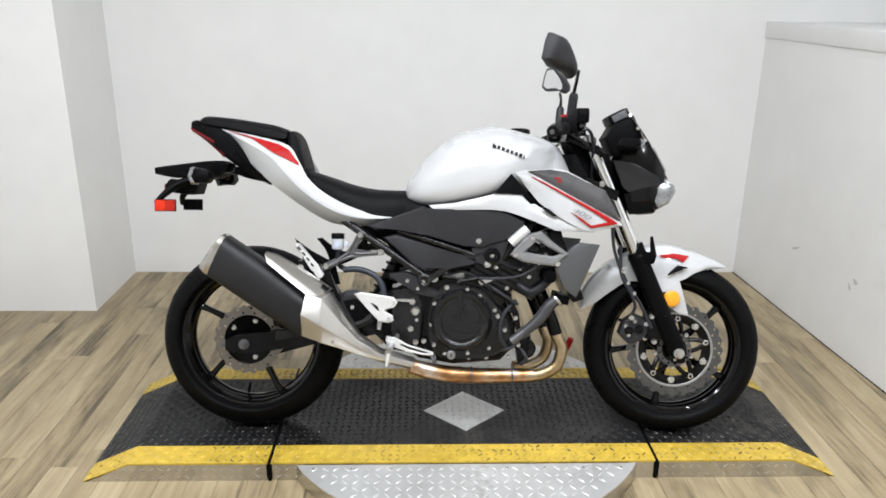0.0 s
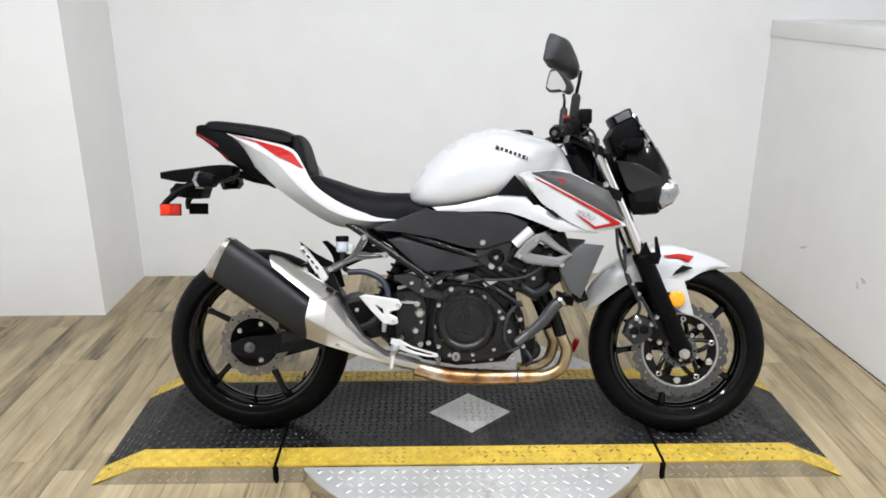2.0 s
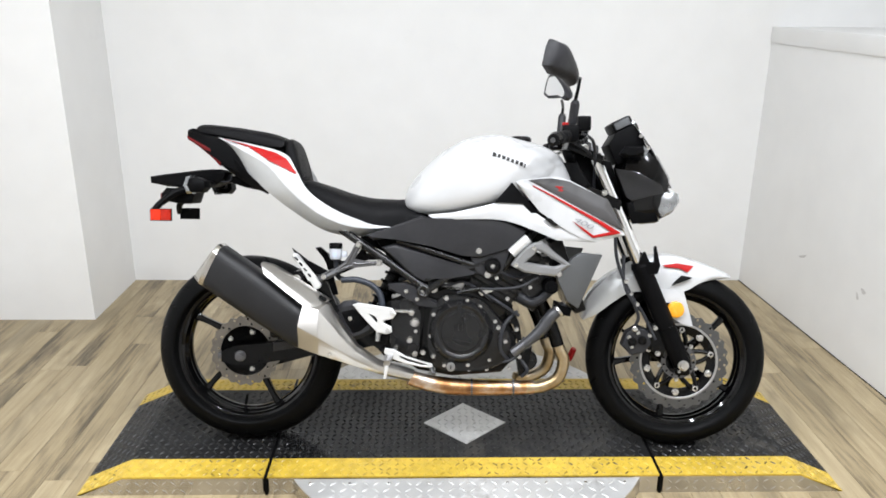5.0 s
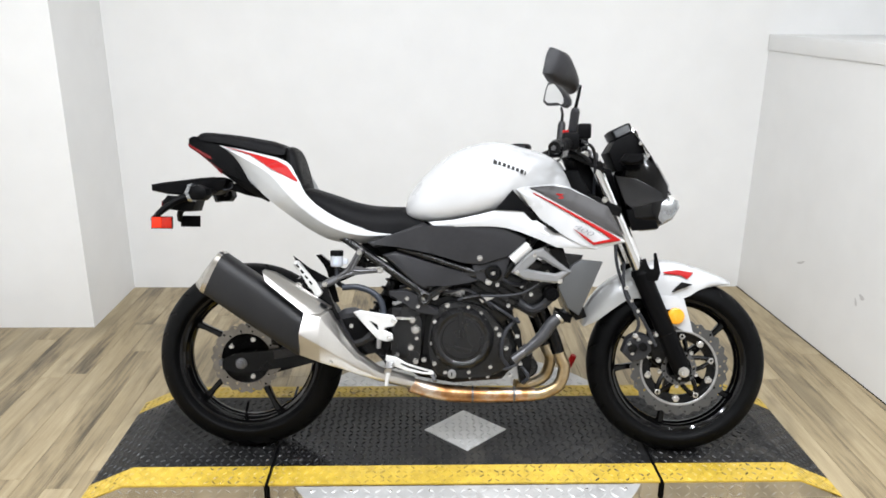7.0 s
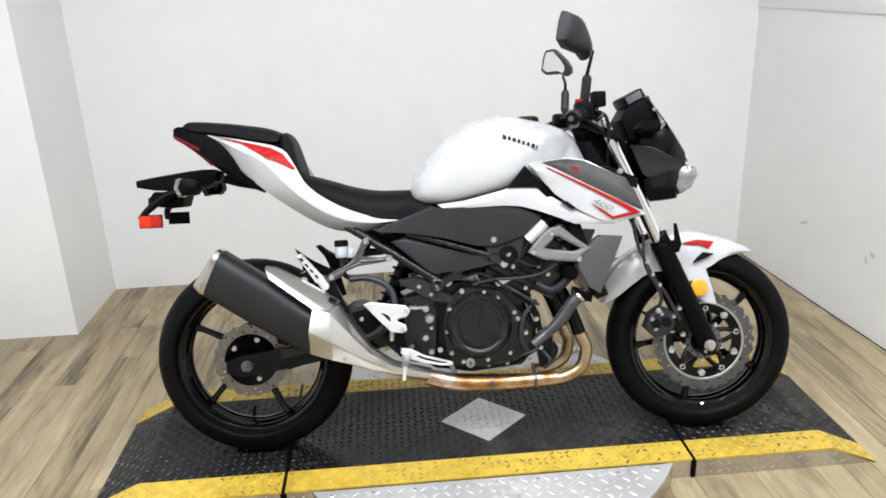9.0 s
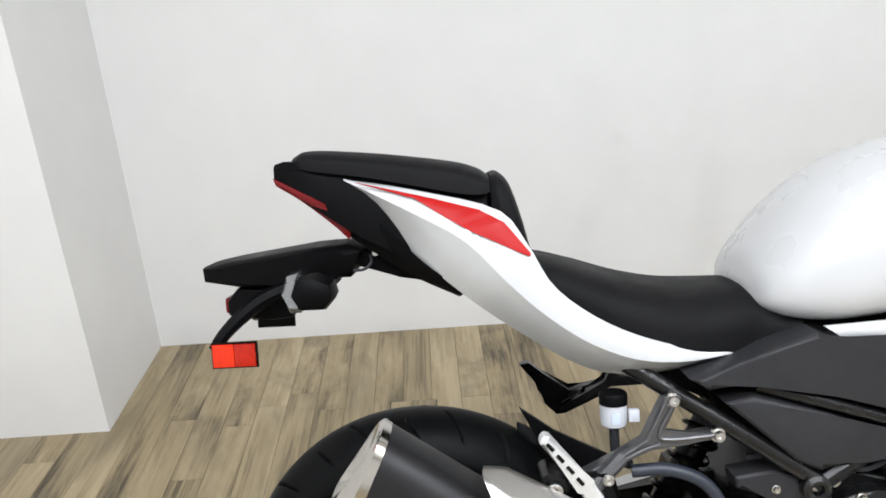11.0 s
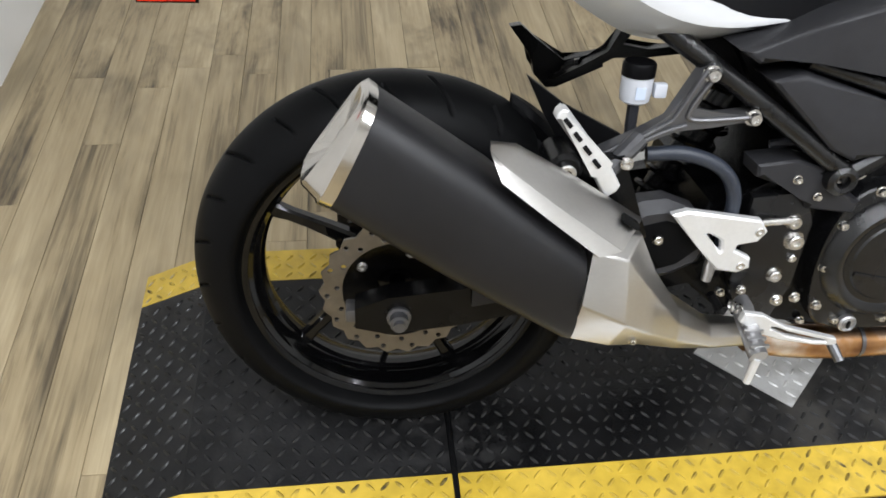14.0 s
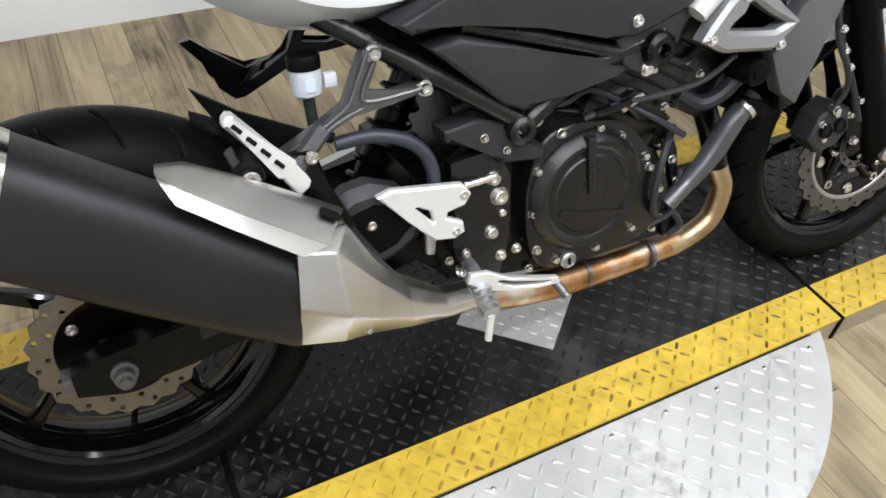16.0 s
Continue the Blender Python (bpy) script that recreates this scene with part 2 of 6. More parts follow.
def wood_mat():
    """Weathered oak planks: streaks along the board, tone by board."""
    m, nt, b = nodes_of("weathered_oak_vinyl")
    n, l = nt.nodes, nt.links
    tc, oi = n.new("ShaderNodeTexCoord"), n.new("ShaderNodeObjectInfo")
    off = n.new("ShaderNodeVectorMath")
    off.operation = "MULTIPLY_ADD"
    cmb = n.new("ShaderNodeCombineXYZ")
    for i in range(3):
        l.new(oi.outputs["Random"], cmb.inputs[i])
    off.inputs[1].default_value = (37, 53, 11)
    l.new(cmb.outputs[0], off.inputs[0])
    l.new(tc.outputs["Object"], off.inputs[2])

    def streak(scale, stretch, detail):
        mp, no = n.new("ShaderNodeMapping"), n.new("ShaderNodeTexNoise")
        mp.inputs["Scale"].default_value = stretch
        no.inputs["Scale"].default_value, no.inputs["Detail"].default_value, no.inputs["Roughness"].default_value = scale, detail, 0.65
        no.inputs["Distortion"].default_value = 0.6
        l.new(off.outputs[0], mp.inputs["Vector"])
        l.new(mp.outputs[0], no.inputs["Vector"])
        return no.outputs["Fac"]

    wide, fine = streak(11, (1, 0.13, 1), 5), streak(80, (1, 0.03, 1), 6)
    knots = streak(5, (1, 0.35, 1), 3)
    ramp = n.new("ShaderNodeValToRGB")
    els = ramp.color_ramp.elements
    els[0].position, els[0].color = 0.31, (0.072, 0.054, 0.031, 1)
    els[1].position, els[1].color = 0.72, (0.455, 0.373, 0.235, 1)
    e = els.new(0.47)
    e.color = (0.295, 0.232, 0.134, 1)
    mix = n.new("ShaderNodeMath")
    mix.operation = "MULTIPLY_ADD"
    mix.inputs[1].default_value = 0.42
    l.new(fine, mix.inputs[0])
    half = n.new("ShaderNodeMath")
    half.operation = "MULTIPLY"
    half.inputs[1].default_value = 0.63
    l.new(wide, half.inputs[0])
    l.new(half.outputs[0], mix.inputs[2])
    tone = n.new("ShaderNodeMath")
    tone.operation = "MULTIPLY_ADD"
    tone.inputs[1].default_value = 0.16
    l.new(oi.outputs["Random"], tone.inputs[0])
    l.new(mix.outputs[0], tone.inputs[2])
    sub = n.new("ShaderNodeMath")
    sub.operation = "SUBTRACT"
    sub.inputs[1].default_value = 0.10
    l.new(tone.outputs[0], sub.inputs[0])
    l.new(sub.outputs[0], ramp.inputs[0])
    kn = n.new("ShaderNodeMapRange")
    kn.inputs["From Min"].default_value, kn.inputs["From Max"].default_value = 0.32, 0.50
    kn.inputs["To Min"].default_value, kn.inputs["To Max"].default_value = 0.66, 1.05
    l.new(knots, kn.inputs["Value"])
    sc = n.new("ShaderNodeVectorMath")
    sc.operation = "SCALE"
    l.new(ramp.outputs[0], sc.inputs[0])
    l.new(kn.outputs[0], sc.inputs["Scale"])
    l.new(sc.outputs[0], b.inputs["Base Color"])
    b.inputs["Roughness"].default_value = 0.42
    bp = n.new("ShaderNodeBump")
    bp.inputs["Strength"].default_value, bp.inputs["Distance"].default_value = 0.25, 0.002
    l.new(fine, bp.inputs["Height"])
    l.new(bp.outputs[0], b.inputs["Normal"])
    return m


WOOD = wood_mat()


def lamp_mat():
    m, nt, b = nodes_of("lamp_glow")
    b.inputs["Emission Color"].default_value = (1, 0.97, 0.92, 1)
    b.inputs["Emission Strength"].default_value = 6
    return m


GLOW = lamp_mat()


# ---- building helpers ----
def part(name, bm, material, parent=None, label="", smooth=True):
    me = bpy.data.meshes.new(name)
    bmesh.ops.recalc_face_normals(bm, faces=bm.faces)
    bm.to_mesh(me)
    bm.free()
    return mesh_part(name, me, material, parent, label, smooth)


def mesh_part(name, me, material, parent=None, label="", smooth=True):
    if material and not me.materials:
        me.materials.append(material)
    if smooth:
        me.shade_smooth()
        me.set_sharp_from_angle(angle=radians(35))
    ob = new(name, me)
    ob.parent = parent
    if label:
        tagged(ob, label)
    return ob


def thing(name, label, category, m=None, group="", kind=""):
    ob = new(name)
    ob.empty_display_size = 0.05
    if m is not None:
        ob.matrix_basis = m
    return tagged(ob, label, category, group, kind)


def box(x0, x1, y0, y1, z0, z1, bevel=0.0, bm=None):
    bm = bm or bmesh.new()
    r = bmesh.ops.create_cube(bm, size=1, matrix=Matrix.Translation(((x0 + x1) / 2, (y0 + y1) / 2, (z0 + z1) / 2)) @ Matrix.Diagonal((x1 - x0, y1 - y0, z1 - z0, 1)))
    if bevel:
        es = {e for v in r["verts"] for e in v.link_edges}
        bmesh.ops.bevel(bm, geom=list(es), offset=bevel, segments=2, affect="EDGES", profile=0.6)
    return bm


def smooth_line(pts, n, closed=False):
    """n points along a soft curve through pts (each a tuple)."""
    P = [Vector(p) for p in pts]
    k = len(P)
    segs = k if closed else k - 1
    out = []
    for i in range(n):
        t = i * segs / (n if closed else n - 1)
        j = min(int(t), segs - 1)
        f = t - j
        if closed:
            a, b, c, d = P[(j - 1) % k], P[j % k], P[(j + 1) % k], P[(j + 2) % k]
        else:
            b, c = P[j], P[j + 1]
            a = P[j - 1] if j else b + (b - c)
            d = P[j + 2] if j + 2 < k else c + (c - b)
        out.append(0.5 * ((2 * b) + (c - a) * f + (2 * a - 5 * b + 4 * c - d) * f * f + (3 * b - a - 3 * c + d) * f ** 3))
    return out


def straight_line(pts, n):
    """n points along straight runs between pts, corners kept."""
    k = len(pts) - 1
    return [Vector(pts[min(int(i * k / (n - 1)), k - 1)]).lerp(Vector(pts[min(int(i * k / (n - 1)), k - 1) + 1]), i * k / (n - 1) - min(int(i * k / (n - 1)), k - 1)) for i in range(n)]


def prism(pts, u0, u1, bevel=0.003, bm=None, seg=2):
    """A plate whose outline is pts (x, z), from u0 to u1 to the machine's right (u = -y)."""
    bm = bm or bmesh.new()
    a = [bm.verts.new((x, -u0, z)) for x, z in pts]
    b = [bm.verts.new((x, -u1, z)) for x, z in pts]
    k = len(pts)
    fs = [bm.faces.new(a), bm.faces.new(b[::-1])]
    fs += [bm.faces.new((a[i], b[i], b[(i + 1) % k], a[(i + 1) % k])) for i in range(k)]
    if bevel:
        bmesh.ops.bevel(bm, geom=list(fs[1].edges), offset=bevel, segments=seg, affect="EDGES", profile=0.6)
    return bm


def lathe(profile, n=48, centre=(0, 0, 0), axis="y", bm=None, close=False):
    """Turn (radius, offset) pairs round an axis: offset runs along it (y: to the right, as -y)."""
    bm = bm or bmesh.new()
    rings = []
    c = Vector(centre)
    for r, o in profile:
        ring = []
        for i in range(n):
            a = 2 * math.pi * i / n
            p, q = r * math.cos(a), r * math.sin(a)
            v = {"y": (p, -o, q), "z": (p, q, o), "x": (o, p, q)}[axis]
            ring.append(bm.verts.new(c + Vector(v)))
        rings.append(ring)
    pairs = list(zip(rings, rings[1:])) + ([(rings[-1], rings[0])] if close else [])
    for a, b in pairs:
        for i in range(n):
            bm.faces.new((a[i], a[(i + 1) % n], b[(i + 1) % n], b[i]))
    if not close:
        for ring in (rings[0], rings[-1]):
            if (ring[0].co - ring[n // 2].co).length > 1e-5:
                bm.faces.new(ring)
    return bm


def tube(pts, r, n=10, steps=None, bm=None, closed=False, flat=1.0):
    """A round bar or hose along a soft curve through pts; r may be one radius or a list along it."""
    bm = bm or bmesh.new()
    P = smooth_line(pts, steps or (len(pts) * 6 if len(pts) > 2 else 2), closed)
    k = len(P)
    rs = [r] * k if not isinstance(r, (list, tuple)) else [float(np.interp(i / (k - 1), np.linspace(0, 1, len(r)), r)) for i in range(k)]
    rings, ref = [], None
    for i, p in enumerate(P):
        d = (P[min(i + 1, k - 1)] - P[max(i - 1, 0)]).normalized()
        if ref is None:
            ref = d.orthogonal().normalized()
        ref = (ref - d * ref.dot(d)).normalized()
        side = d.cross(ref)
        rings.append([bm.verts.new(p + rs[i] * (ref * math.cos(2 * math.pi * j / n) + flat * side * math.sin(2 * math.pi * j / n))) for j in range(n)])
    for a, b in zip(rings, rings[1:]):
        for j in range(n):
            bm.faces.new((a[j], a[(j + 1) % n], b[(j + 1) % n], b[j]))
    bm.faces.new(rings[0][::-1]), bm.faces.new(rings[-1])
    return bm


def loft(rings, bm=None, cap=True):
    """Skin over closed rings of equal count."""
    bm = bm or bmesh.new()
    R = [[bm.verts.new(p) for p in ring] for ring in rings]
    k = len(R[0])
    for a, b in zip(R, R[1:]):
        for j in range(k):
            bm.faces.new((a[j], a[(j + 1) % k], b[(j + 1) % k], b[j]))
    if cap:
        bm.faces.new(R[0][::-1]), bm.faces.new(R[-1])
    return bm


def sheet(top, low, u_top, u_low, bulge=0.01, n=28, m=8, thick=0.004, side=1, straight=False):
    """A curved body panel between two edge lines of (x, z); u_top and u_low: distance from the middle plane along each edge."""
    bm = bmesh.new()
    line = straight_line if straight else smooth_line
    T = line([(p[0], p[1], 0) for p in top], n)
    L = line([(p[0], p[1], 0) for p in low], n)
    ut = [float(np.interp(i / (n - 1), np.linspace(0, 1, len(u_top)), u_top)) for i in range(n)]
    ul = [float(np.interp(i / (n - 1), np.linspace(0, 1, len(u_low)), u_low)) for i in range(n)]
    for inner in (0, 1):
        G = []
        for i in range(n):
            row = []
            for j in range(m):
                v = j / (m - 1)
                p = T[i].lerp(L[i], v)
                u = ut[i] * (1 - v) + ul[i] * v + bulge * math.sin(math.pi * v) - inner * thick
                row.append(bm.verts.new((p.x, -side * u, p.y)))
            G.append(row)
        for i in range(n - 1):
            for j in range(m - 1):
                f = (G[i][j], G[i + 1][j], G[i + 1][j + 1], G[i][j + 1])
                bm.faces.new(f if not inner else f[::-1])
        if inner:
            G1 = G
        else:
            G0 = G
    rim = lambda G: [G[i][0] for i in range(n)] + [G[n - 1][j] for j in range(1, m)] + [G[i][m - 1] for i in range(n - 2, -1, -1)] + [G[0][j] for j in range(m - 2, 0, -1)]
    a, b = rim(G0), rim(G1)
    for i in range(len(a)):
        bm.faces.new((a[i], a[(i + 1) % len(a)], b[(i + 1) % len(a)], b[i]))
    return bm


def pillow(outline, slices, centre=None):
    """A rounded body whose side view is outline (x, z); slices of (u, scale) run across it."""
    cx, cz = centre or (sum(p[0] for p in outline) / len(outline), sum(p[1] for p in outline) / len(outline))
    return loft([[Vector((cx + (x - cx) * k, -u, cz + (z - cz) * k)) for x, z in outline] for u, k in slices])


def skin(stations, section, n=26, m=28):
    """A soft loft: stations of numbers along x, section(f, *station) gives the ring point at f in 0..1."""
    pts = [[smooth_line([(s[k], 0, 0) for s in stations], n)[i].x for k in range(len(stations[0]))] for i in range(n)]
    return loft([[Vector(section(j / m, *p)) for j in range(m)] for p in pts])


def ring_plate(outline, hole, u0, u1, bevel=0.0):
    """A plate with one real opening: hole has as many points as outline, in the same turn."""
    bm = bmesh.new()
    L = [[bm.verts.new((x, -u, z)) for x, z in pts] for u in (u0, u1) for pts in (outline, hole)]
    k = len(outline)
    for a, b in ((L[0], L[1]), (L[3], L[2]), (L[2], L[0]), (L[1], L[3])):
        for i in range(k):
            bm.faces.new((a[i], a[(i + 1) % k], b[(i + 1) % k], b[i]))
    if bevel:
        rim = {frozenset((q[i], q[(i + 1) % k])) for q in (L[2], L[3]) for i in range(k)}
        bmesh.ops.bevel(bm, geom=[e for e in bm.edges if frozenset(e.verts) in rim], offset=bevel, segments=1, affect="EDGES", profile=0.5)
    return bm


BOLT_MESH = {}


def bolt(parent, x, z, u, r=0.006, h=0.005, material=None, name="bolt"):
    """A socket-head bolt on the right side, its seat at u."""
    key = (r, h, (material or STEEL).name)
    if key not in BOLT_MESH:
        r = r * 0.86
        bm = lathe([(0.0001, h * 0.45), (r * 0.45, h * 0.45), (r * 0.5, h), (r * 0.85, h), (r, h * 0.8), (r, 0), (r * 1.35, 0), (r * 1.35, -h * 0.5)], 12)
        me = bpy.data.meshes.new("bolt")
        bmesh.ops.recalc_face_normals(bm, faces=bm.faces)
        bm.to_mesh(me)
        bm.free()
        me.materials.append(material or STEEL)
        me.shade_smooth()
        me.set_sharp_from_angle(angle=radians(35))
        BOLT_MESH[key] = me
    ob = new(name, BOLT_MESH[key])
    ob.parent = parent
    ob.location = (x, -u, z)
    return ob

# ---- the bay: floor, walls, ceiling ----
RIGHT, BACK, LEFT, PILLAR_X, PILLAR_Y, NEAR = 1.566, 1.505, -2.21, -1.650, 0.985, -4.6


def slab(name, x0, x1, y0, y1, z0, z1, material, label, category="wall"):
    return tagged(part(name, box(x0, x1, y0, y1, z0, z1), material, smooth=False), label, category, kind="structure")


floor = slab("floor", LEFT - 0.2, 3.2, NEAR - 0.2, BACK + 0.2, -0.12, -0.004, DARK, "wood-look plank floor of light weathered oak", "floor")
slab("wall_back", PILLAR_X - 0.1, 3.2, BACK, BACK + 0.15, 0, CEILING, WHITE_WALL, "plain white painted back wall of the bay")
slab("wall_left", LEFT - 0.15, LEFT, NEAR, PILLAR_Y, 0, CEILING, WHITE_WALL, "white painted side wall meeting a pillar")
slab("wall_pillar", LEFT - 0.15, PILLAR_X, PILLAR_Y, BACK + 0.15, 0, CEILING, WHITE_WALL, "white boxed-out wall pillar with scuffed lower edge")
# the right-hand side opens by a few degrees towards the room
SKEW = Matrix.Translation((RIGHT, BACK, 0)) @ Matrix.Rotation(radians(3.2), 4, "Z") @ Matrix.Translation((-RIGHT, -BACK, 0))
wall_right = slab("wall_right", RIGHT, RIGHT + 0.9, NEAR, BACK, 0, 1.236, WHITE_WALL, "white half-height side wall with scuff marks")
ledge = part("ledge", box(RIGHT - 0.008, RIGHT + 0.9, NEAR, BACK - 0.002, 1.236, 1.312, 0.003), WHITE_WALL, None)
tagged(ledge, "white flat ledge capping the half-height wall", "ledge", kind="structure")
wall_far_right = slab("wall_far_right", RIGHT + 0.9, RIGHT + 1.05, NEAR, BACK, 0, CEILING, WHITE_WALL, "white wall behind the ledge")
for y, z, w, h, a in [(0.94, 0.33, 0.03, 0.006, -35), (0.484, 0.338, 0.016, 0.01, 20), (0.515, 0.306, 0.01, 0.012, 60)]:
    bm = bmesh.new()
    ring = [bm.verts.new((RIGHT - 0.0006, y + w * math.cos(k) * (1 + 0.3 * math.sin(3 * k)), z + h * math.sin(k) + w * math.cos(k) * math.tan(radians(a)) * 0.6)) for k in np.linspace(0, 2 * math.pi, 14, endpoint=False)]
    bm.faces.new(ring)
    part("scuff_mark", bm, MARK, wall_right, "grey scuff mark", smooth=False)
joint = tagged(part("trim", box(RIGHT - 0.003, RIGHT + 0.002, NEAR, BACK, 0.0, 0.0035), DARK, smooth=False), "thin dark joint along the wall base", "trim", kind="structure")
for ob in (joint, wall_right, ledge, wall_far_right):
    ob.matrix_basis = SKEW
# added wall behind the eye, never in view; closes the room for bounce light
slab("wall_near", LEFT - 0.15, 3.2, NEAR - 0.15, NEAR, 0, CEILING, WHITE_WALL, "unseen white wall added to close the bay")
slab("ceiling", LEFT - 0.2, 3.2, NEAR - 0.2, BACK + 0.2, CEILING, CEILING + 0.1, CEIL_MAT, "plain white ceiling", "ceiling")


def ceiling_spot():
    ob = thing("ceiling_spotlight", "small round white recessed ceiling spotlight, lit", "ceiling light", group="ceiling spotlights")
    part("trim_ring", lathe([(0.045, -0.004), (0.047, -0.012), (0.062, -0.012), (0.066, -0.004), (0.066, 0.0), (0.045, 0.0)], 28, axis="z", close=True), CEIL_MAT, ob)
    part("diffuser", lathe([(0.0001, -0.003), (0.044, -0.003), (0.044, 0.0)], 24, axis="z"), GLOW, ob, "glowing diffuser")
    return ob


first = ceiling_spot()
for i, (x, y) in enumerate(SPOTS):
    if i:
        copy_thing(first, pose(x, y, CEILING))
    lamp = bpy.data.lights.new("spot_light", "AREA")
    lamp.shape, lamp.size, lamp.energy, lamp.color = "DISK", 0.08, SPOT_POWER, LAMP_COLOUR
    new("spot_light", lamp).matrix_world = pose(x, y, CEILING - 0.02)
first.matrix_basis = pose(SPOTS[0][0], SPOTS[0][1], CEILING)

# ---- the display platform and its turntable ----
TOP, FRONT, REAR = 0.063, -0.332, 0.282
BAND = 0.096                      # width of the yellow edge
BREAK, TIP = 1.030, 1.172         # where the ends start to slope, and where they meet the floor
GAP = 0.600


def lugs(spots, size, material, name, parent, slope=None):
    """Raised tread bars in one mesh: spots of (x, y, turned); slope gives the deck's height at x."""
    L, W, Hh = size
    vs, fs = [], []
    for x, y, turned in spots:
        a = radians(45 if turned else -45)
        ca, sa = math.cos(a), math.sin(a)
        base = [(-L, 0), (-L * 0.5, -W), (L * 0.5, -W), (L, 0), (L * 0.5, W), (-L * 0.5, W), (-L * 0.55, 0), (L * 0.55, 0)]
        o = len(vs)
        for i, (p, q) in enumerate(base):
            X, Y = x + p * ca - q * sa, y + p * sa + q * ca
            z = slope(X) if slope else TOP
            vs.append((X, Y, z + (Hh if i > 5 else -0.0004)))
        fs += [tuple(o + k for k in f) for f in ((0, 1, 6), (1, 2, 7, 6), (2, 3, 7), (3, 4, 7), (4, 5, 6, 7), (5, 0, 6))]
    me = bpy.data.meshes.new(name)
    me.from_pydata(vs, [], fs)
    ob = mesh_part(name, me, material, parent)
    return tagged(ob, kind="stuff")


def tread(x0, x1, y0, y1, step, keep=lambda x, y: True):
    out, j = [], 0
    y = y0 + step * 0.5
    while y < y1 - step * 0.3:
        i, x = 0, x0 + step * 0.5
        while x < x1 - step * 0.3:
            if keep(x, y):
                out.append((x, y, (i + j) % 2 == 0))
            x += step
            i += 1
        y += step
        j += 1
    return out


def deck_height(x):
    return TOP if abs(x) < BREAK else max(0.0, TOP * (TIP - abs(x)) / (TIP - BREAK))


def deck_strip(x0, x1, y0, y1, lift=0.0, thick=0.006):
    """A strip of deck plate that follows the sloping ends."""
    xs = sorted({x0, x1, *[b for b in (-BREAK, BREAK) if x0 < b < x1]})
    bm = bmesh.new()
    rows = []
    for x in xs:
        z = deck_height(x) + lift
        rows.append([bm.verts.new((x, y, zz)) for y, zz in ((y0, z), (y1, z), (y1, z - thick), (y0, z - thick))])
    for a, b in zip(rows, rows[1:]):
        for k in range(4):
            bm.faces.new((a[k], b[k], b[(k + 1) % 4], a[(k + 1) % 4]))
    bm.faces.new(rows[0]), bm.faces.new(rows[-1][::-1])
    return bm


platform = thing("display_platform", "low black tread-plate motorcycle platform with yellow edges and sloping ends", "platform")
diamond_c = (0.015, -0.031)
in_diamond = lambda x, y: abs(x - diamond_c[0]) / 0.150 + abs(y - diamond_c[1]) / 0.140 < 1
for x0, x1 in ((-TIP, -GAP - 0.005), (-GAP + 0.005, GAP - 0.005), (GAP + 0.005, TIP)):
    core = bmesh.new()
    xs = [x0 + 0.004] + [b for b in (-BREAK, BREAK) if x0 < b < x1] + [x1 - 0.004]
    prof = [(x, max(0.001, deck_height(x) - 0.007)) for x in xs] + [(xs[-1], 0.0), (xs[0], 0.0)]
    prism(prof, -REAR + 0.004, -FRONT - 0.004, 0, core)
    part("deck_core", core, DARK, platform, smooth=False)
    deck = part("deck_plate", deck_strip(x0, x1, FRONT + BAND, REAR - BAND * 0.85), MAT_BLACK, platform, "worn black tread plate", smooth=False)
    lugs(tread(x0, x1, FRONT + BAND, REAR - BAND * 0.85, 0.0235, lambda x, y: not in_diamond(x, y)), (0.0112, 0.0034, 0.0030), GLINT_LUG, "tread_pattern", deck, deck_height)
    for ya, yb in ((FRONT, FRONT + BAND - 0.001), (REAR - BAND * 0.85 + 0.001, REAR)):
        band = part("edge_stripe", deck_strip(x0, x1, ya, yb, 0.0005), YELLOW, platform, "scuffed yellow safety stripe", smooth=False)
        lugs(tread(x0, x1, ya, yb, 0.0235), (0.0112, 0.0034, 0.0030), YELLOW_LUG, "tread_pattern", band, lambda x: deck_height(x) + 0.0005)
    side = [(x, max(0.0012, deck_height(x) - 0.006)) for x in xs] + [(xs[-1], 0.0), (xs[0], 0.0)]
    for s, u in ((1, -FRONT), (-1, REAR)):
        panel = part("side_panel", prism(side, s * (u - 0.004), s * u, 0), SIDE_ALU, platform, "bright aluminium tread-plate side", smooth=False)
        if s == 1:
            vs, fs = [], []
            for i, (x, zz, turned) in enumerate(tread(x0 + 0.01, x1 - 0.01, 0.0, 0.056, 0.027, lambda x, z: z + 0.014 < deck_height(x))):
                a = radians(40 if turned else -40)
                o = len(vs)
                for p, q, h in ((-0.012, 0, 0), (0, -0.003, 0), (0.012, 0, 0), (0, 0.003, 0), (0, 0, 0.0018)):
                    vs.append((x + p * math.cos(a) - q * math.sin(a), -u - h, zz + p * math.sin(a) + q * math.cos(a)))
                fs += [(o, o + 1, o + 4), (o + 1, o + 2, o + 4), (o + 2, o + 3, o + 4), (o + 3, o, o + 4)]
            me = bpy.data.meshes.new("tread_pattern")
            me.from_pydata(vs, [], fs)
            tagged(mesh_part("tread_pattern", me, SIDE_ALU, panel), kind="stuff")
for s in (-1, 1):
    part("joint_strip", box(s * GAP - 0.0042, s * GAP + 0.0042, FRONT - 0.003, REAR, 0.0, TOP + 0.0015, 0.001), BLACK_PLASTIC, platform, "black rubber joint strip")
inlay = bmesh.new()
q = [(0.140, 0), (0, 0.130), (-0.140, 0), (0, -0.130)]
lo = [inlay.verts.new((diamond_c[0] + x, diamond_c[1] + y, TOP - 0.002)) for x, y in q]
hi = [inlay.verts.new((diamond_c[0] + x * 0.985, diamond_c[1] + y * 0.985, TOP + 0.0028)) for x, y in q]
inlay.faces.new(hi)
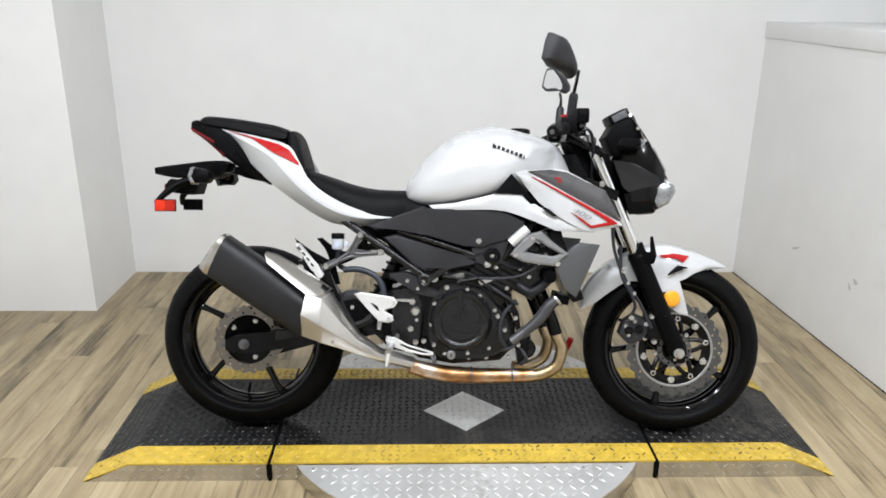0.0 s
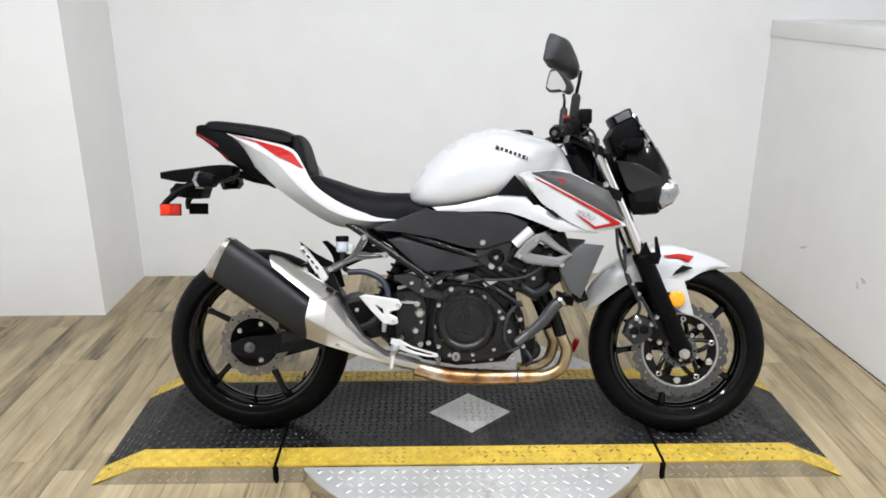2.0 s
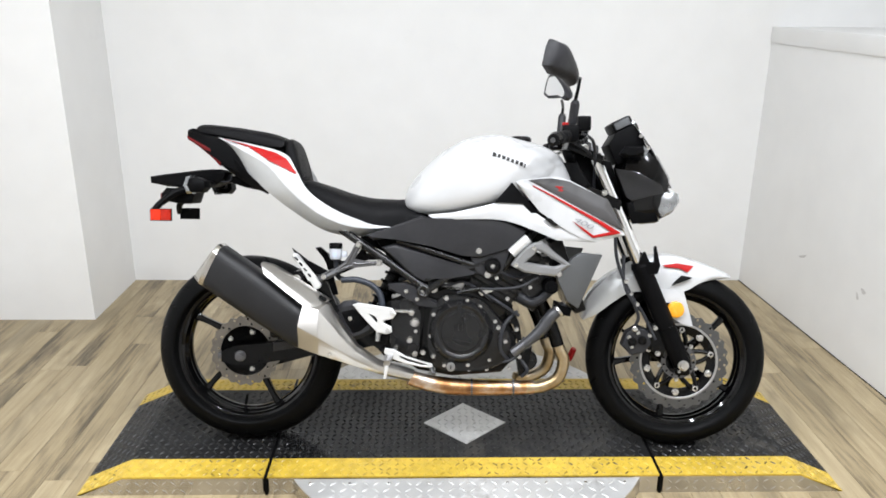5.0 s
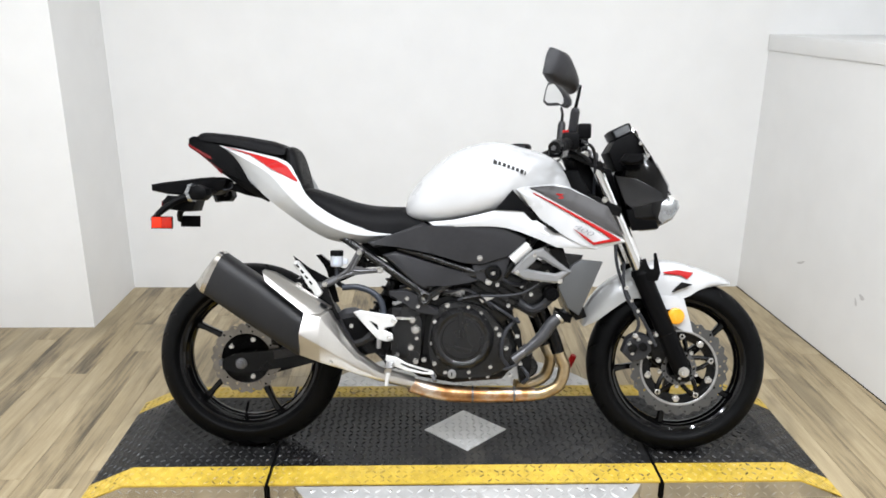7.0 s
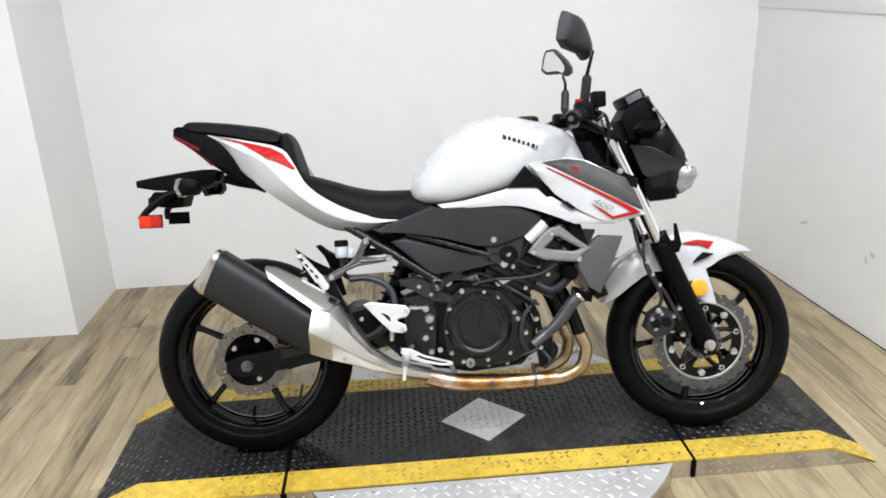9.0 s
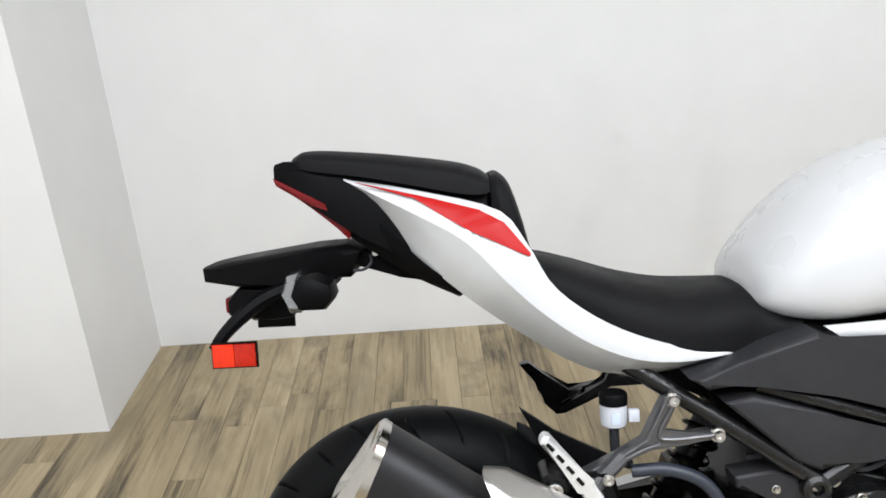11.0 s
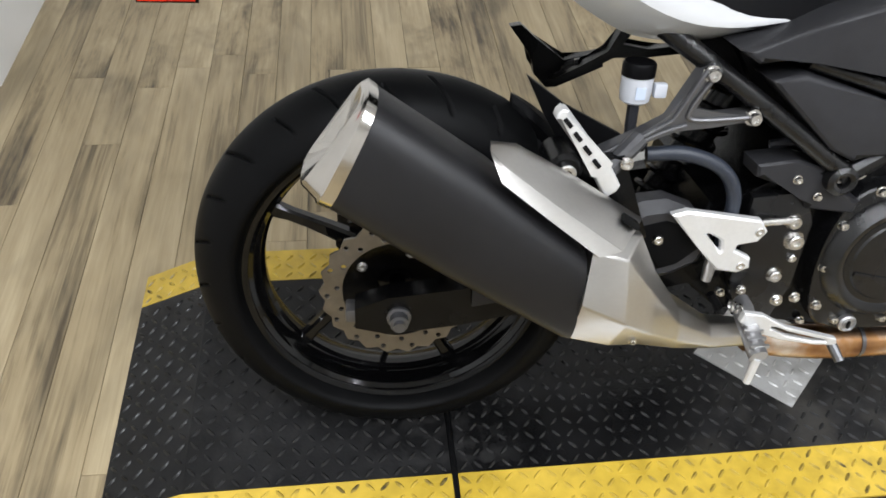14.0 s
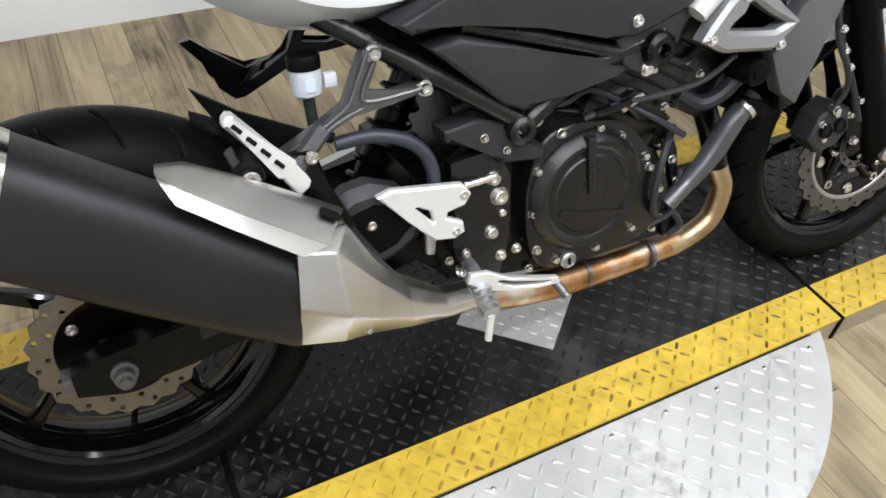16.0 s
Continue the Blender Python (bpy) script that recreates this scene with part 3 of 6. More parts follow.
for i in range(4):
    inlay.faces.new((lo[i], lo[(i + 1) % 4], hi[(i + 1) % 4], hi[i]))
inlay = part("diamond_plate", inlay, TREAD_ALU, platform, "diamond-shaped bare aluminium inlay", smooth=False)
lugs(tread(-0.13, 0.16, -0.17, 0.11, 0.0235, lambda x, y: abs(x - diamond_c[0]) / 0.125 + abs(y - diamond_c[1]) / 0.115 < 1), (0.0105, 0.0032, 0.0024), TREAD_ALU, "tread_pattern", inlay, lambda x: TOP + 0.0028)

turntable = thing("turntable", "round bare aluminium tread-plate turntable with riveted rim", "turntable")
TC, TR, TZ = (0.010, -0.022), 0.611, 0.058
ring = part("turntable_rim", lathe([(TR - 0.02, 0.002), (TR, 0.002), (TR + 0.001, TZ - 0.004), (TR - 0.001, TZ - 0.002), (TR - 0.02, TZ - 0.002)], 128, (TC[0], TC[1], 0), "z", close=True), SIDE_ALU, turntable, "worn bright metal rim")
for s in (-1, 1):
    edge = (FRONT - 0.005 if s < 0 else REAR + 0.005) - TC[1]
    half = math.acos(abs(edge) / TR)
    arc = [(TR * math.sin(half * k / 40), s * TR * math.cos(half * k / 40)) for k in range(-40, 41)]
    bm = bmesh.new()
    a = [bm.verts.new((TC[0] + x, TC[1] + y, TZ)) for x, y in arc]
    b = [bm.verts.new((TC[0] + x, TC[1] + y, TZ - 0.0018)) for x, y in arc]
    bm.faces.new(a), bm.faces.new(b[::-1])
    for k in range(len(a)):
        bm.faces.new((a[k - 1], a[k], b[k], b[k - 1]))
    top = part("cover_plate", bm, TREAD_ALU, turntable, "bare aluminium tread plate", smooth=False)
    ok = lambda x, y: math.hypot(x - TC[0], y - TC[1]) < TR - 0.025
    ys = (TC[1] - TR, FRONT - 0.008) if s < 0 else (REAR + 0.008, TC[1] + TR)
    lugs(tread(-0.6, 0.62, ys[0], ys[1], 0.032, ok), (0.0145, 0.0036, 0.0026), TREAD_ALU, "tread_pattern", top, lambda x: TZ)
    for k in range(-4, 5):
        part("rivet", lathe([(0.0001, 0.0022), (0.003, 0.002), (0.0048, 0.0006), (0.0048, -0.001)], 12, (TC[0] + 0.118 * k, TC[1] + edge + s * 0.022, TZ), "z"), STEEL, top)

lever = thing("release_lever", "short red-handled turntable release lever on the floor plate", "lever")
part("lever_arm", tube([(0.425, 0.40, TZ), (0.44, 0.40, 0.085), (0.447, 0.395, 0.10)], 0.006), STEEL, lever)
part("lever_grip", tube([(0.445, 0.397, 0.085), (0.462, 0.393, 0.135)], [0.011, 0.013, 0.011], steps=6), RED, lever, "red plastic grip")
part("lever_foot", box(0.40, 0.445, 0.385, 0.415, TZ - 0.001, TZ + 0.008, 0.002), STEEL, lever)

# ---- the motorcycle; x forward, z up, u to its right; it leans on its side stand ----
bike = thing("motorcycle", "white and grey naked sport motorcycle leaning on a display platform", "motorcycle", pose(-0.002, -0.1325, 0.065, -15.0, 0, -2.3))
WB, RR, RF = 1.370, 0.2965, 0.2830
REAR_C, FRONT_C = (-WB / 2, 0, RR), (WB / 2, 0, RF)
RAKE = radians(24.5)
AXIS = Vector((-math.sin(RAKE), 0, math.cos(RAKE)))
HEAD = Vector((0.405, 0, 0.90))
STEER = Matrix.Translation(HEAD) @ Matrix.Rotation(radians(-3.0), 4, AXIS) @ Matrix.Translation(-HEAD)


def tyre_mesh(R, w, bead, n=1200, grooves=24, slant=1):
    """A sport tyre whose slanting tread grooves are cut into the crown."""
    prof = []
    m = 84
    for i in range(m + 1):
        a = -1 + 2 * i / m
        b = abs(a)
        u = math.copysign(w * 0.5 * min(1, 1.25 * b) if b < 0.8 else w * 0.5 * (1 - 0.55 * ((b - 0.8) / 0.2) ** 2 * 0.5), a)
        z = R - 0.52 * w * (1 - math.sqrt(max(0, 1 - (min(b, 0.8) / 0.8 * 0.97) ** 2))) if b < 0.8 else None
        if z is None:
            z0 = R - 0.52 * w * (1 - math.sqrt(1 - 0.97 ** 2))
            z = z0 + (bead - z0) * (b - 0.8) / 0.2
        prof.append((z, u, b))
    bm = bmesh.new()
    rings = []
    for i in range(n):
        t = i / n
        row = []
        for z, u, b in prof:
            d = 0
            if 0.10 < b < 0.66:
                s = 1 if u > 0 else 0
                ph = (t * grooves + 0.5 * s + slant * 0.9 * b) % 1
                if ph < 0.085 and (int(t * grooves + 0.5 * s + slant * 0.9 * b) % 2 == 0 or b > 0.32):
                    d = 0.0058 * min(1, 2.6 * min(ph, 0.085 - ph) / 0.085, 12 * (b - 0.10), 9 * (0.66 - b))
            a = 2 * math.pi * t
            row.append(bm.verts.new(((z - d) * math.cos(a), -u, (z - d) * math.sin(a))))
        rings.append(row)
    for i in range(n):
        a, b = rings[i], rings[(i + 1) % n]
        for j in range(len(prof) - 1):
            bm.faces.new((a[j], b[j], b[j + 1], a[j + 1]))
    return bm


def disc_mesh(r0, r1, sectors, rows, thick, petal, u):
    """A wavy brake disc with real drilled holes."""
    bm = bmesh.new()
    grid = {}

    def vert(i, j):
        i %= sectors * 2
        if (i, j) not in grid:
            a = math.pi * i / sectors
            f = j / (rows * 2)
            r = r0 + (r1 - r0) * f
            if j == rows * 2:
                r += petal * math.cos(a * sectors / 2)
            grid[i, j] = bm.verts.new((r * math.cos(a), -u, r * math.sin(a)))
        return grid[i, j]

    for i in range(sectors):
        for j in range(rows):
            o = [vert(2 * i + a, 2 * j + b) for a, b in ((0, 0), (1, 0), (2, 0), (2, 1), (2, 2), (1, 2), (0, 2), (0, 1))]
            if (i + 2 * j) % 3 == 0:
                c = sum((v.co for v in o), Vector()) / 8
                h = [bm.verts.new(c + (v.co - c).normalized() * 0.0042) for v in o]
                for k in range(8):
                    bm.faces.new((o[k], o[(k + 1) % 8], h[(k + 1) % 8], h[k]))
            else:
                bm.faces.new(o)
    g = bmesh.ops.extrude_face_region(bm, geom=list(bm.faces))
    for v in g["geom"]:
        if isinstance(v, bmesh.types.BMVert):
            v.co.y += thick
    return bm


def spoke_mesh(r0, r1, w0, w1, u0, u1, a, sweep):
    """One tapered cast spoke from hub to rim."""
    rings = []
    for k in range(7):
        f = k / 6
        r = r0 + (r1 - r0) * f
        t = a + sweep * f
        w, u, d = w0 + (w1 - w0) * f + 0.012 * max(0, f - 0.8) * 5, u0 + (u1 - u0) * f, 0.013 - 0.003 * f
        c = Vector((r * math.cos(t), -u, r * math.sin(t)))
        tan = Vector((-math.sin(t), 0, math.cos(t)))
        rings.append([c + tan * w * p + Vector((0, q * d, 0)) for p, q in ((-0.5, -0.6), (-0.3, -1), (0.3, -1), (0.5, -0.6), (0.5, 0.6), (0.3, 1), (-0.3, 1), (-0.5, 0.6))])
    return loft(rings)


def wheel(name, centre, R, tyre_w, rim_w, first_angle, m=None):
    rim_r = R - (0.078 if tyre_w > 0.13 else 0.070)
    h = rim_w / 2
    outer = [(0.008, -1.0), (0.010, -0.88), (-0.002, -0.78), (-0.006, -0.5), (-0.008, 0.0), (-0.006, 0.5), (-0.002, 0.78), (0.010, 0.88), (0.008, 1.0)]
    inner = [(0.001, 0.985), (-0.004, 0.93), (-0.004, 0.86), (-0.010, 0.76), (-0.011, 0.62), (-0.017, 0.46), (-0.018, 0.20), (-0.023, 0.10), (-0.023, -0.10), (-0.018, -0.20), (-0.017, -0.46), (-0.011, -0.62), (-0.010, -0.76), (-0.004, -0.86), (-0.004, -0.93), (0.001, -0.985)]
    prof = [(rim_r + dr, h * f) for dr, f in outer + inner]
    w = part(name, lathe(prof, 96, close=True), GLOSS_BLACK, bike, "gloss black cast wheel with five spokes")
    w.matrix_basis = (m or Matrix()) @ Matrix.Translation(centre)
    part("tyre", tyre_mesh(R, tyre_w, rim_r + 0.004), RUBBER, w, "black sport tyre with slanted tread grooves")
    part("hub", lathe([(0.012, -0.055), (0.040, -0.055), (0.046, -0.045), (0.032, -0.03), (0.032, 0.03), (0.046, 0.045), (0.040, 0.055), (0.012, 0.055)], 32, close=True), GLOSS_BLACK, w)
    for k in range(5):
        a = first_angle + 2 * math.pi * k / 5
        part("spoke", spoke_mesh(0.03, rim_r - 0.016, 0.030, 0.0125, 0.0, 0.004, a, 0.10), GLOSS_BLACK, w)
    va = first_angle + 2.05
    part("valve", tube([((rim_r - 0.025) * math.cos(va), 0, (rim_r - 0.025) * math.sin(va)), ((rim_r - 0.06) * math.cos(va + 0.03), -0.01, (rim_r - 0.06) * math.sin(va + 0.03))], [0.005, 0.005, 0.004], steps=5), BLACK_PLASTIC, w)
    return w


rear_wheel = wheel("rear_wheel", REAR_C, RR, 0.150, 0.108, radians(146))
front_wheel = wheel("front_wheel", FRONT_C, RF, 0.112, 0.082, radians(36), STEER)

# brakes
part("brake_disc", disc_mesh(0.079, 0.1085, 44, 2, 0.0045, 0.0036, 0.082), DISC_BRONZE, rear_wheel, "drilled wave-edge steel brake disc")
part("disc_carrier", lathe([(0.03, 0.068), (0.060, 0.070), (0.081, 0.080), (0.081, 0.076), (0.060, 0.064), (0.03, 0.06)], 40, close=True), BLACK_METAL, rear_wheel)
for k in range(5):
    bolt(rear_wheel, 0.062 * math.cos(k * 1.2566), 0.062 * math.sin(k * 1.2566), 0.074, 0.007, 0.005)
part("brake_disc", disc_mesh(0.1215, 0.1500, 56, 2, 0.0050, 0.0042, 0.066), DISC_MAT, front_wheel, "large drilled wave-edge steel brake disc")
part("disc_track", lathe([(0.1145, 0.0655), (0.116, 0.0668), (0.1215, 0.0668), (0.1215, 0.0605), (0.1145, 0.0605)], 72, close=True), ALU, front_wheel, "polished inner track")
part("disc_carrier", lathe([(0.088, 0.058), (0.104, 0.0650), (0.1145, 0.0655), (0.1145, 0.0605), (0.088, 0.054)], 64, close=True), BLACK_METAL, front_wheel)
for k in range(10):
    a = 0.25 + k * 0.6283
    c, s = math.cos(a), math.sin(a)
    if k % 2 == 0:
        part("carrier_arm", tube([(0.042 * math.cos(a - 0.5), -0.052, 0.042 * math.sin(a - 0.5)), (0.075 * math.cos(a - 0.2), -0.06, 0.075 * math.sin(a - 0.2)), (0.108 * c, -0.062, 0.108 * s)], 0.0075, 8), BLACK_METAL, front_wheel)
        part("carrier_arm", tube([(0.042 * math.cos(a + 0.5), -0.052, 0.042 * math.sin(a + 0.5)), (0.075 * math.cos(a + 0.2), -0.06, 0.075 * math.sin(a + 0.2)), (0.108 * c, -0.062, 0.108 * s)], 0.0075, 8), BLACK_METAL, front_wheel)
    bolt(front_wheel, 0.101 * c, 0.101 * s, 0.064, 0.0105, 0.005, None, "disc_button")
    if k % 2:
        bolt(front_wheel, 0.060 * c, 0.060 * s, 0.060, 0.006, 0.005)
part("abs_ring", disc_mesh(0.040, 0.054, 40, 1, 0.002, 0.0, 0.066), CAST, front_wheel)

# ---- swing arm, chain, rear hub ----
for s in (1, -1):
    part("swing_arm", loft([[Vector((x, -s * (u + a * 0.018), z + b * h)) for a, b in ((-1, -1), (1, -1), (1, 1), (-1, 1))] for x, z, u, h in ((-0.745, 0.288, 0.118, 0.016), (-0.70, 0.292, 0.120, 0.030), (-0.60, 0.302, 0.116, 0.030), (-0.45, 0.330, 0.105, 0.034), (-0.30, 0.362, 0.10, 0.042), (-0.20, 0.388, 0.10, 0.045))]), BLACK_METAL, bike)
part("axle_nut", lathe([(0.0001, 0.028), (0.008, 0.028), (0.008, 0.020), (0.0130, 0.019), (0.0130, 0.006), (0.017, 0.005), (0.017, 0.0)], 12, (-WB / 2, -0.137, RR - 0.005)), CAST, bike, "grey steel axle nut")
part("chain", prism([(-0.70, 0.352), (-0.20, 0.425), (-0.19, 0.412), (-0.70, 0.336)], -0.092, -0.080, 0.0), BLACK_METAL, bike, "black drive chain")
part("chain", prism([(-0.69, 0.215), (-0.20, 0.352), (-0.20, 0.338), (-0.69, 0.200)], -0.092, -0.080, 0.0), BLACK_METAL, bike, "black drive chain")
part("sprocket", disc_mesh(0.055, 0.096, 41, 1, 0.006, 0.0025, -0.085), BLACK_METAL, rear_wheel)
part("rear_caliper", box(-0.60, -0.525, -0.122, -0.075, 0.345, 0.405, 0.010), BLACK_METAL, bike)
part("chain_adjuster", box(-0.758, -0.742, -0.134, -0.104, 0.280, 0.300, 0.003), CAST, bike)
part("swing_arm_plate", prism([(-0.585, 0.306), (-0.50, 0.322), (-0.505, 0.345), (-0.585, 0.334)], 0.135, 0.139, 0.001), DARK_PANEL, bike)
# rear hugger
angles = np.linspace(radians(14), radians(60), 14)
hug = [(REAR_C[0] + (RR + 0.016) * math.cos(a), REAR_C[2] + (RR + 0.016) * math.sin(a), 0.086 * min(1, (radians(61) - a) / radians(26)) + 0.003) for a in angles]
part("hugger", loft([[Vector((x, -u * w, z - 0.016 * u * u + d)) for u, d in ((-1, 0), (-0.5, 0), (0.5, 0), (1, 0), (1, -0.030), (0.95, -0.030), (0.93, -0.003), (0.5, -0.003), (-0.5, -0.003), (-0.93, -0.003), (-0.95, -0.03), (-1, -0.03))] for x, z, w in hug]), BLACK_PLASTIC, bike, "pointed black plastic rear hugger")

# ---- body: tank, shrouds, tail, seats ----
TANK = [(-0.188, 0.757, 0.786, 0.060), (-0.176, 0.748, 0.822, 0.105), (-0.140, 0.736, 0.869, 0.140), (-0.086, 0.732, 0.922, 0.163), (-0.020, 0.740, 0.964, 0.176), (0.050, 0.755, 0.986, 0.180), (0.105, 0.770, 0.989, 0.178), (0.168, 0.785, 0.976, 0.170), (0.236, 0.785, 0.958, 0.156), (0.292, 0.790, 0.930, 0.132), (0.326, 0.800, 0.886, 0.100)]


def tank_at(x):
    return [float(np.interp(x, [s[0] for s in TANK], [s[k] for s in TANK])) for k in (1, 2, 3)]


def tank_u(x, z):
    """Half width of the tank at a height."""
    lo, hi, w = tank_at(x)
    mid = lo + 0.36 * (hi - lo)
    f = (z - mid) / (hi - mid) if z > mid else (mid - z) / (mid - lo) * 0.55
    return w * (1 - min(1, abs(f)) ** 2.3) ** (1 / 2.1)


rings = []
for i, s in enumerate(smooth_line([(*st[:3],) for st in TANK], 34)):
    x, lo, hi = s
    w = float(np.interp(i / 33, np.linspace(0, 1, len(TANK)), [st[3] for st in TANK]))
    mid = lo + 0.36 * (hi - lo)
    ring = []
    for k in range(40):
        a = 2 * math.pi * k / 40
        c, sn = math.cos(a), math.sin(a)
        y = w * math.copysign(abs(c) ** (0.80 if sn > 0 else 0.30), c)
        z = mid + (hi - mid) * abs(sn) ** 0.92 if sn > 0 else mid - (mid - lo) * abs(sn) ** 0.8
        ring.append(Vector((x, y, z)))
    rings.append(ring)
tank = part("fuel_tank", loft(rings), PEARL, bike, "pearl white fuel tank")
part("fuel_cap", lathe([(0.0001, 0.008), (0.028, 0.008), (0.033, 0.005), (0.036, 0.0), (0.036, -0.02)], 32, (0.175, 0, 0.977), "z"), BLACK_METAL, tank, "round black fuel cap")
# maker's badge as plain bars on the tank's flank
for k, (w, h) in enumerate(((0.0058, 0.0092), (0.0044, 0.0064), (0.0054, 0.0062), (0.0044, 0.0064), (0.0042, 0.0064), (0.0044, 0.0064), (0.0048, 0.0086), (0.0020, 0.0086))):
    x = 0.087 + 0.0133 * k - (0.003 if k == 7 else 0)
    z = 0.9185 - 0.0047 * k
    u = tank_u(x, z) + 0.0022
    ob = part("badge_bar", box(-w, w, -0.0012, 0.0012, -h * 1.12, h * 1.12, 0.0008), LETTER, tank)
    ob.matrix_basis = Matrix.Translation((x, -u, z)) @ Euler((radians(-48), radians(15), 0)).to_matrix().to_4x4()



def sheet_u(top, low, u_top, u_low, bulge, spots):
    """How far from the middle plane a panel lies at each (x, z) of spots."""
    T, L = smooth_line([(*p, 0) for p in top], 81), smooth_line([(*p, 0) for p in low], 81)
    v = np.linspace(0, 1, 41)[None, :]
    ut, ul = [np.interp(np.linspace(0, 1, 81), np.linspace(0, 1, len(k)), k)[:, None] for k in (u_top, u_low)]
    tx, tz, lx, lz = [np.array([p[k] for p in line])[:, None] for line in (T, L) for k in (0, 1)]
    gx, gz = tx * (1 - v) + lx * v, tz * (1 - v) + lz * v
    gu = ut * (1 - v) + ul * v + bulge * np.sin(math.pi * v)
    return [float(gu.flat[np.argmin((gx - x) ** 2 + (gz - z) ** 2)]) for x, z in spots]


for s in (1, -1):
    # tail side panel: white upper; lower flank's shade is put into a greyer colour
    top = [(-0.772, 0.968), (-0.657, 0.944), (-0.553, 0.916), (-0.515, 0.870), (-0.481, 0.810), (-0.425, 0.764), (-0.360, 0.730), (-0.290, 0.708), (-0.204, 0.705)]
    mid = [(-0.770, 0.964), (-0.688, 0.916), (-0.612, 0.868), (-0.555, 0.812), (-0.500, 0.766), (-0.436, 0.722), (-0.368, 0.694), (-0.295, 0.686), (-0.206, 0.693)]
    low = [(-0.768, 0.960), (-0.712, 0.893), (-0.652, 0.837), (-0.590, 0.786), (-0.530, 0.743), (-0.464, 0.700), (-0.405, 0.673), (-0.318, 0.665), (-0.218, 0.680)]
    mid = [(a + 0.18 * (c - a), b + 0.18 * (d - b)) for (a, b), (c, d) in zip(mid, top)]
    uw = [0.070, 0.106, 0.140, 0.161, 0.168, 0.166, 0.154, 0.136, 0.114]
    tail = part("tail_panel", sheet(top, mid, [u - 0.014 for u in uw], uw, 0.004, side=s), PEARL, bike, "pearl white tail side panel")
    part("tail_panel_flank", sheet(mid, low, uw, [u - 0.038 for u in uw], 0.003, m=5, side=s), SILVER_AND_SHADED_PEARL, tail, "lower flank of the pearl panel, greyed for shade")
    fl_top = [(-0.752, 0.9615), (-0.640, 0.934), (-0.578, 0.917), (-0.544, 0.899), (-0.510, 0.856)]
    fl_low = [(-0.750, 0.9600), (-0.668, 0.936), (-0.617, 0.904), (-0.590, 0.889), (-0.512, 0.852)]
    fl = [[(p.x, p.y) for p in straight_line([(*q, 0) for q in line], 25)] for line in (fl_top, fl_low)]
    fu = [[u + 0.0022 for u in sheet_u(top, mid, [k - 0.014 for k in uw], uw, 0.004, line)] for line in fl]
    fu = [[max(sum(line[max(0, k - 4):k + 5]) / len(line[max(0, k - 4):k + 5]), line[k] - 0.0006) + 0.0012 for k in range(25)] for line in fu]
    part("red_flash", sheet(fl[0], fl[1], fu[0], fu[1], 0.0012, 25, 5, 0.002, s, True), RED, tail, "red tapering flash decal")
    # tank shroud
    sh_top = [(0.148, 0.840), (0.184, 0.846), (0.265, 0.853), (0.306, 0.844), (0.365, 0.814), (0.416, 0.789), (0.444, 0.738), (0.474, 0.686)]
    sh_low = [(0.158, 0.826), (0.190, 0.786), (0.222, 0.748), (0.258, 0.722), (0.300, 0.695), (0.345, 0.672), (0.384, 0.662), (0.470, 0.680)]
    shroud = part("tank_shroud", sheet(sh_top, sh_low, [0.165, 0.175, 0.182, 0.184, 0.186, 0.186, 0.188, 0.190], [0.176, 0.185, 0.192, 0.198, 0.204, 0.206, 0.205, 0.192], 0.010, 36, 10, 0.005, s, True), PEARL, bike, "pearl white pointed tank shroud")
    part("shroud_decal", sheet([(0.188, 0.842), (0.253, 0.848), (0.305, 0.840), (0.365, 0.812), (0.420, 0.788), (0.446, 0.742), (0.468, 0.698)], [(0.194, 0.838), (0.240, 0.813), (0.290, 0.786), (0.342, 0.758), (0.390, 0.733), (0.432, 0.712), (0.464, 0.696)], [0.1795, 0.1865, 0.1895, 0.1925, 0.1945, 0.1965, 0.1985], [0.183, 0.197, 0.2025, 0.206, 0.2075, 0.2060, 0.200], 0.0058, 31, 8, 0.001, s, True), DECAL_GREY, shroud, "graphite side decal")
    part("red_line", sheet([(0.199, 0.827), (0.259, 0.797), (0.336, 0.757), (0.401, 0.723), (0.440, 0.701), (0.466, 0.686)], [(0.199, 0.823), (0.259, 0.791), (0.336, 0.748), (0.401, 0.711), (0.427, 0.693), (0.452, 0.685)], [0.1885, 0.2025, 0.2090, 0.2110, 0.2070, 0.1990], [0.1905, 0.2045, 0.2105, 0.2120, 0.2090, 0.2020], 0.0014, 31, 4, 0.001, s, True), RED, shroud, "red pinstripe")
    part("red_line", sheet([(0.378, 0.681), (0.415, 0.6895), (0.440, 0.694)], [(0.377, 0.673), (0.415, 0.680), (0.452, 0.6855)], [0.2128, 0.2105, 0.2065], [0.2118, 0.2095, 0.2040], 0.0016, 9, 4, 0.001, s, True), RED, shroud, "red pinstripe hook")
    part("red_line", sheet([(0.315, 0.723), (0.348, 0.702), (0.378, 0.681)], [(0.316, 0.722), (0.345, 0.697), (0.377, 0.673)], [0.2118, 0.2124, 0.2128], [0.2118, 0.2120, 0.2118], 0.0008, 9, 3, 0.001, s, True), RED, shroud, "thin red pinstripe")
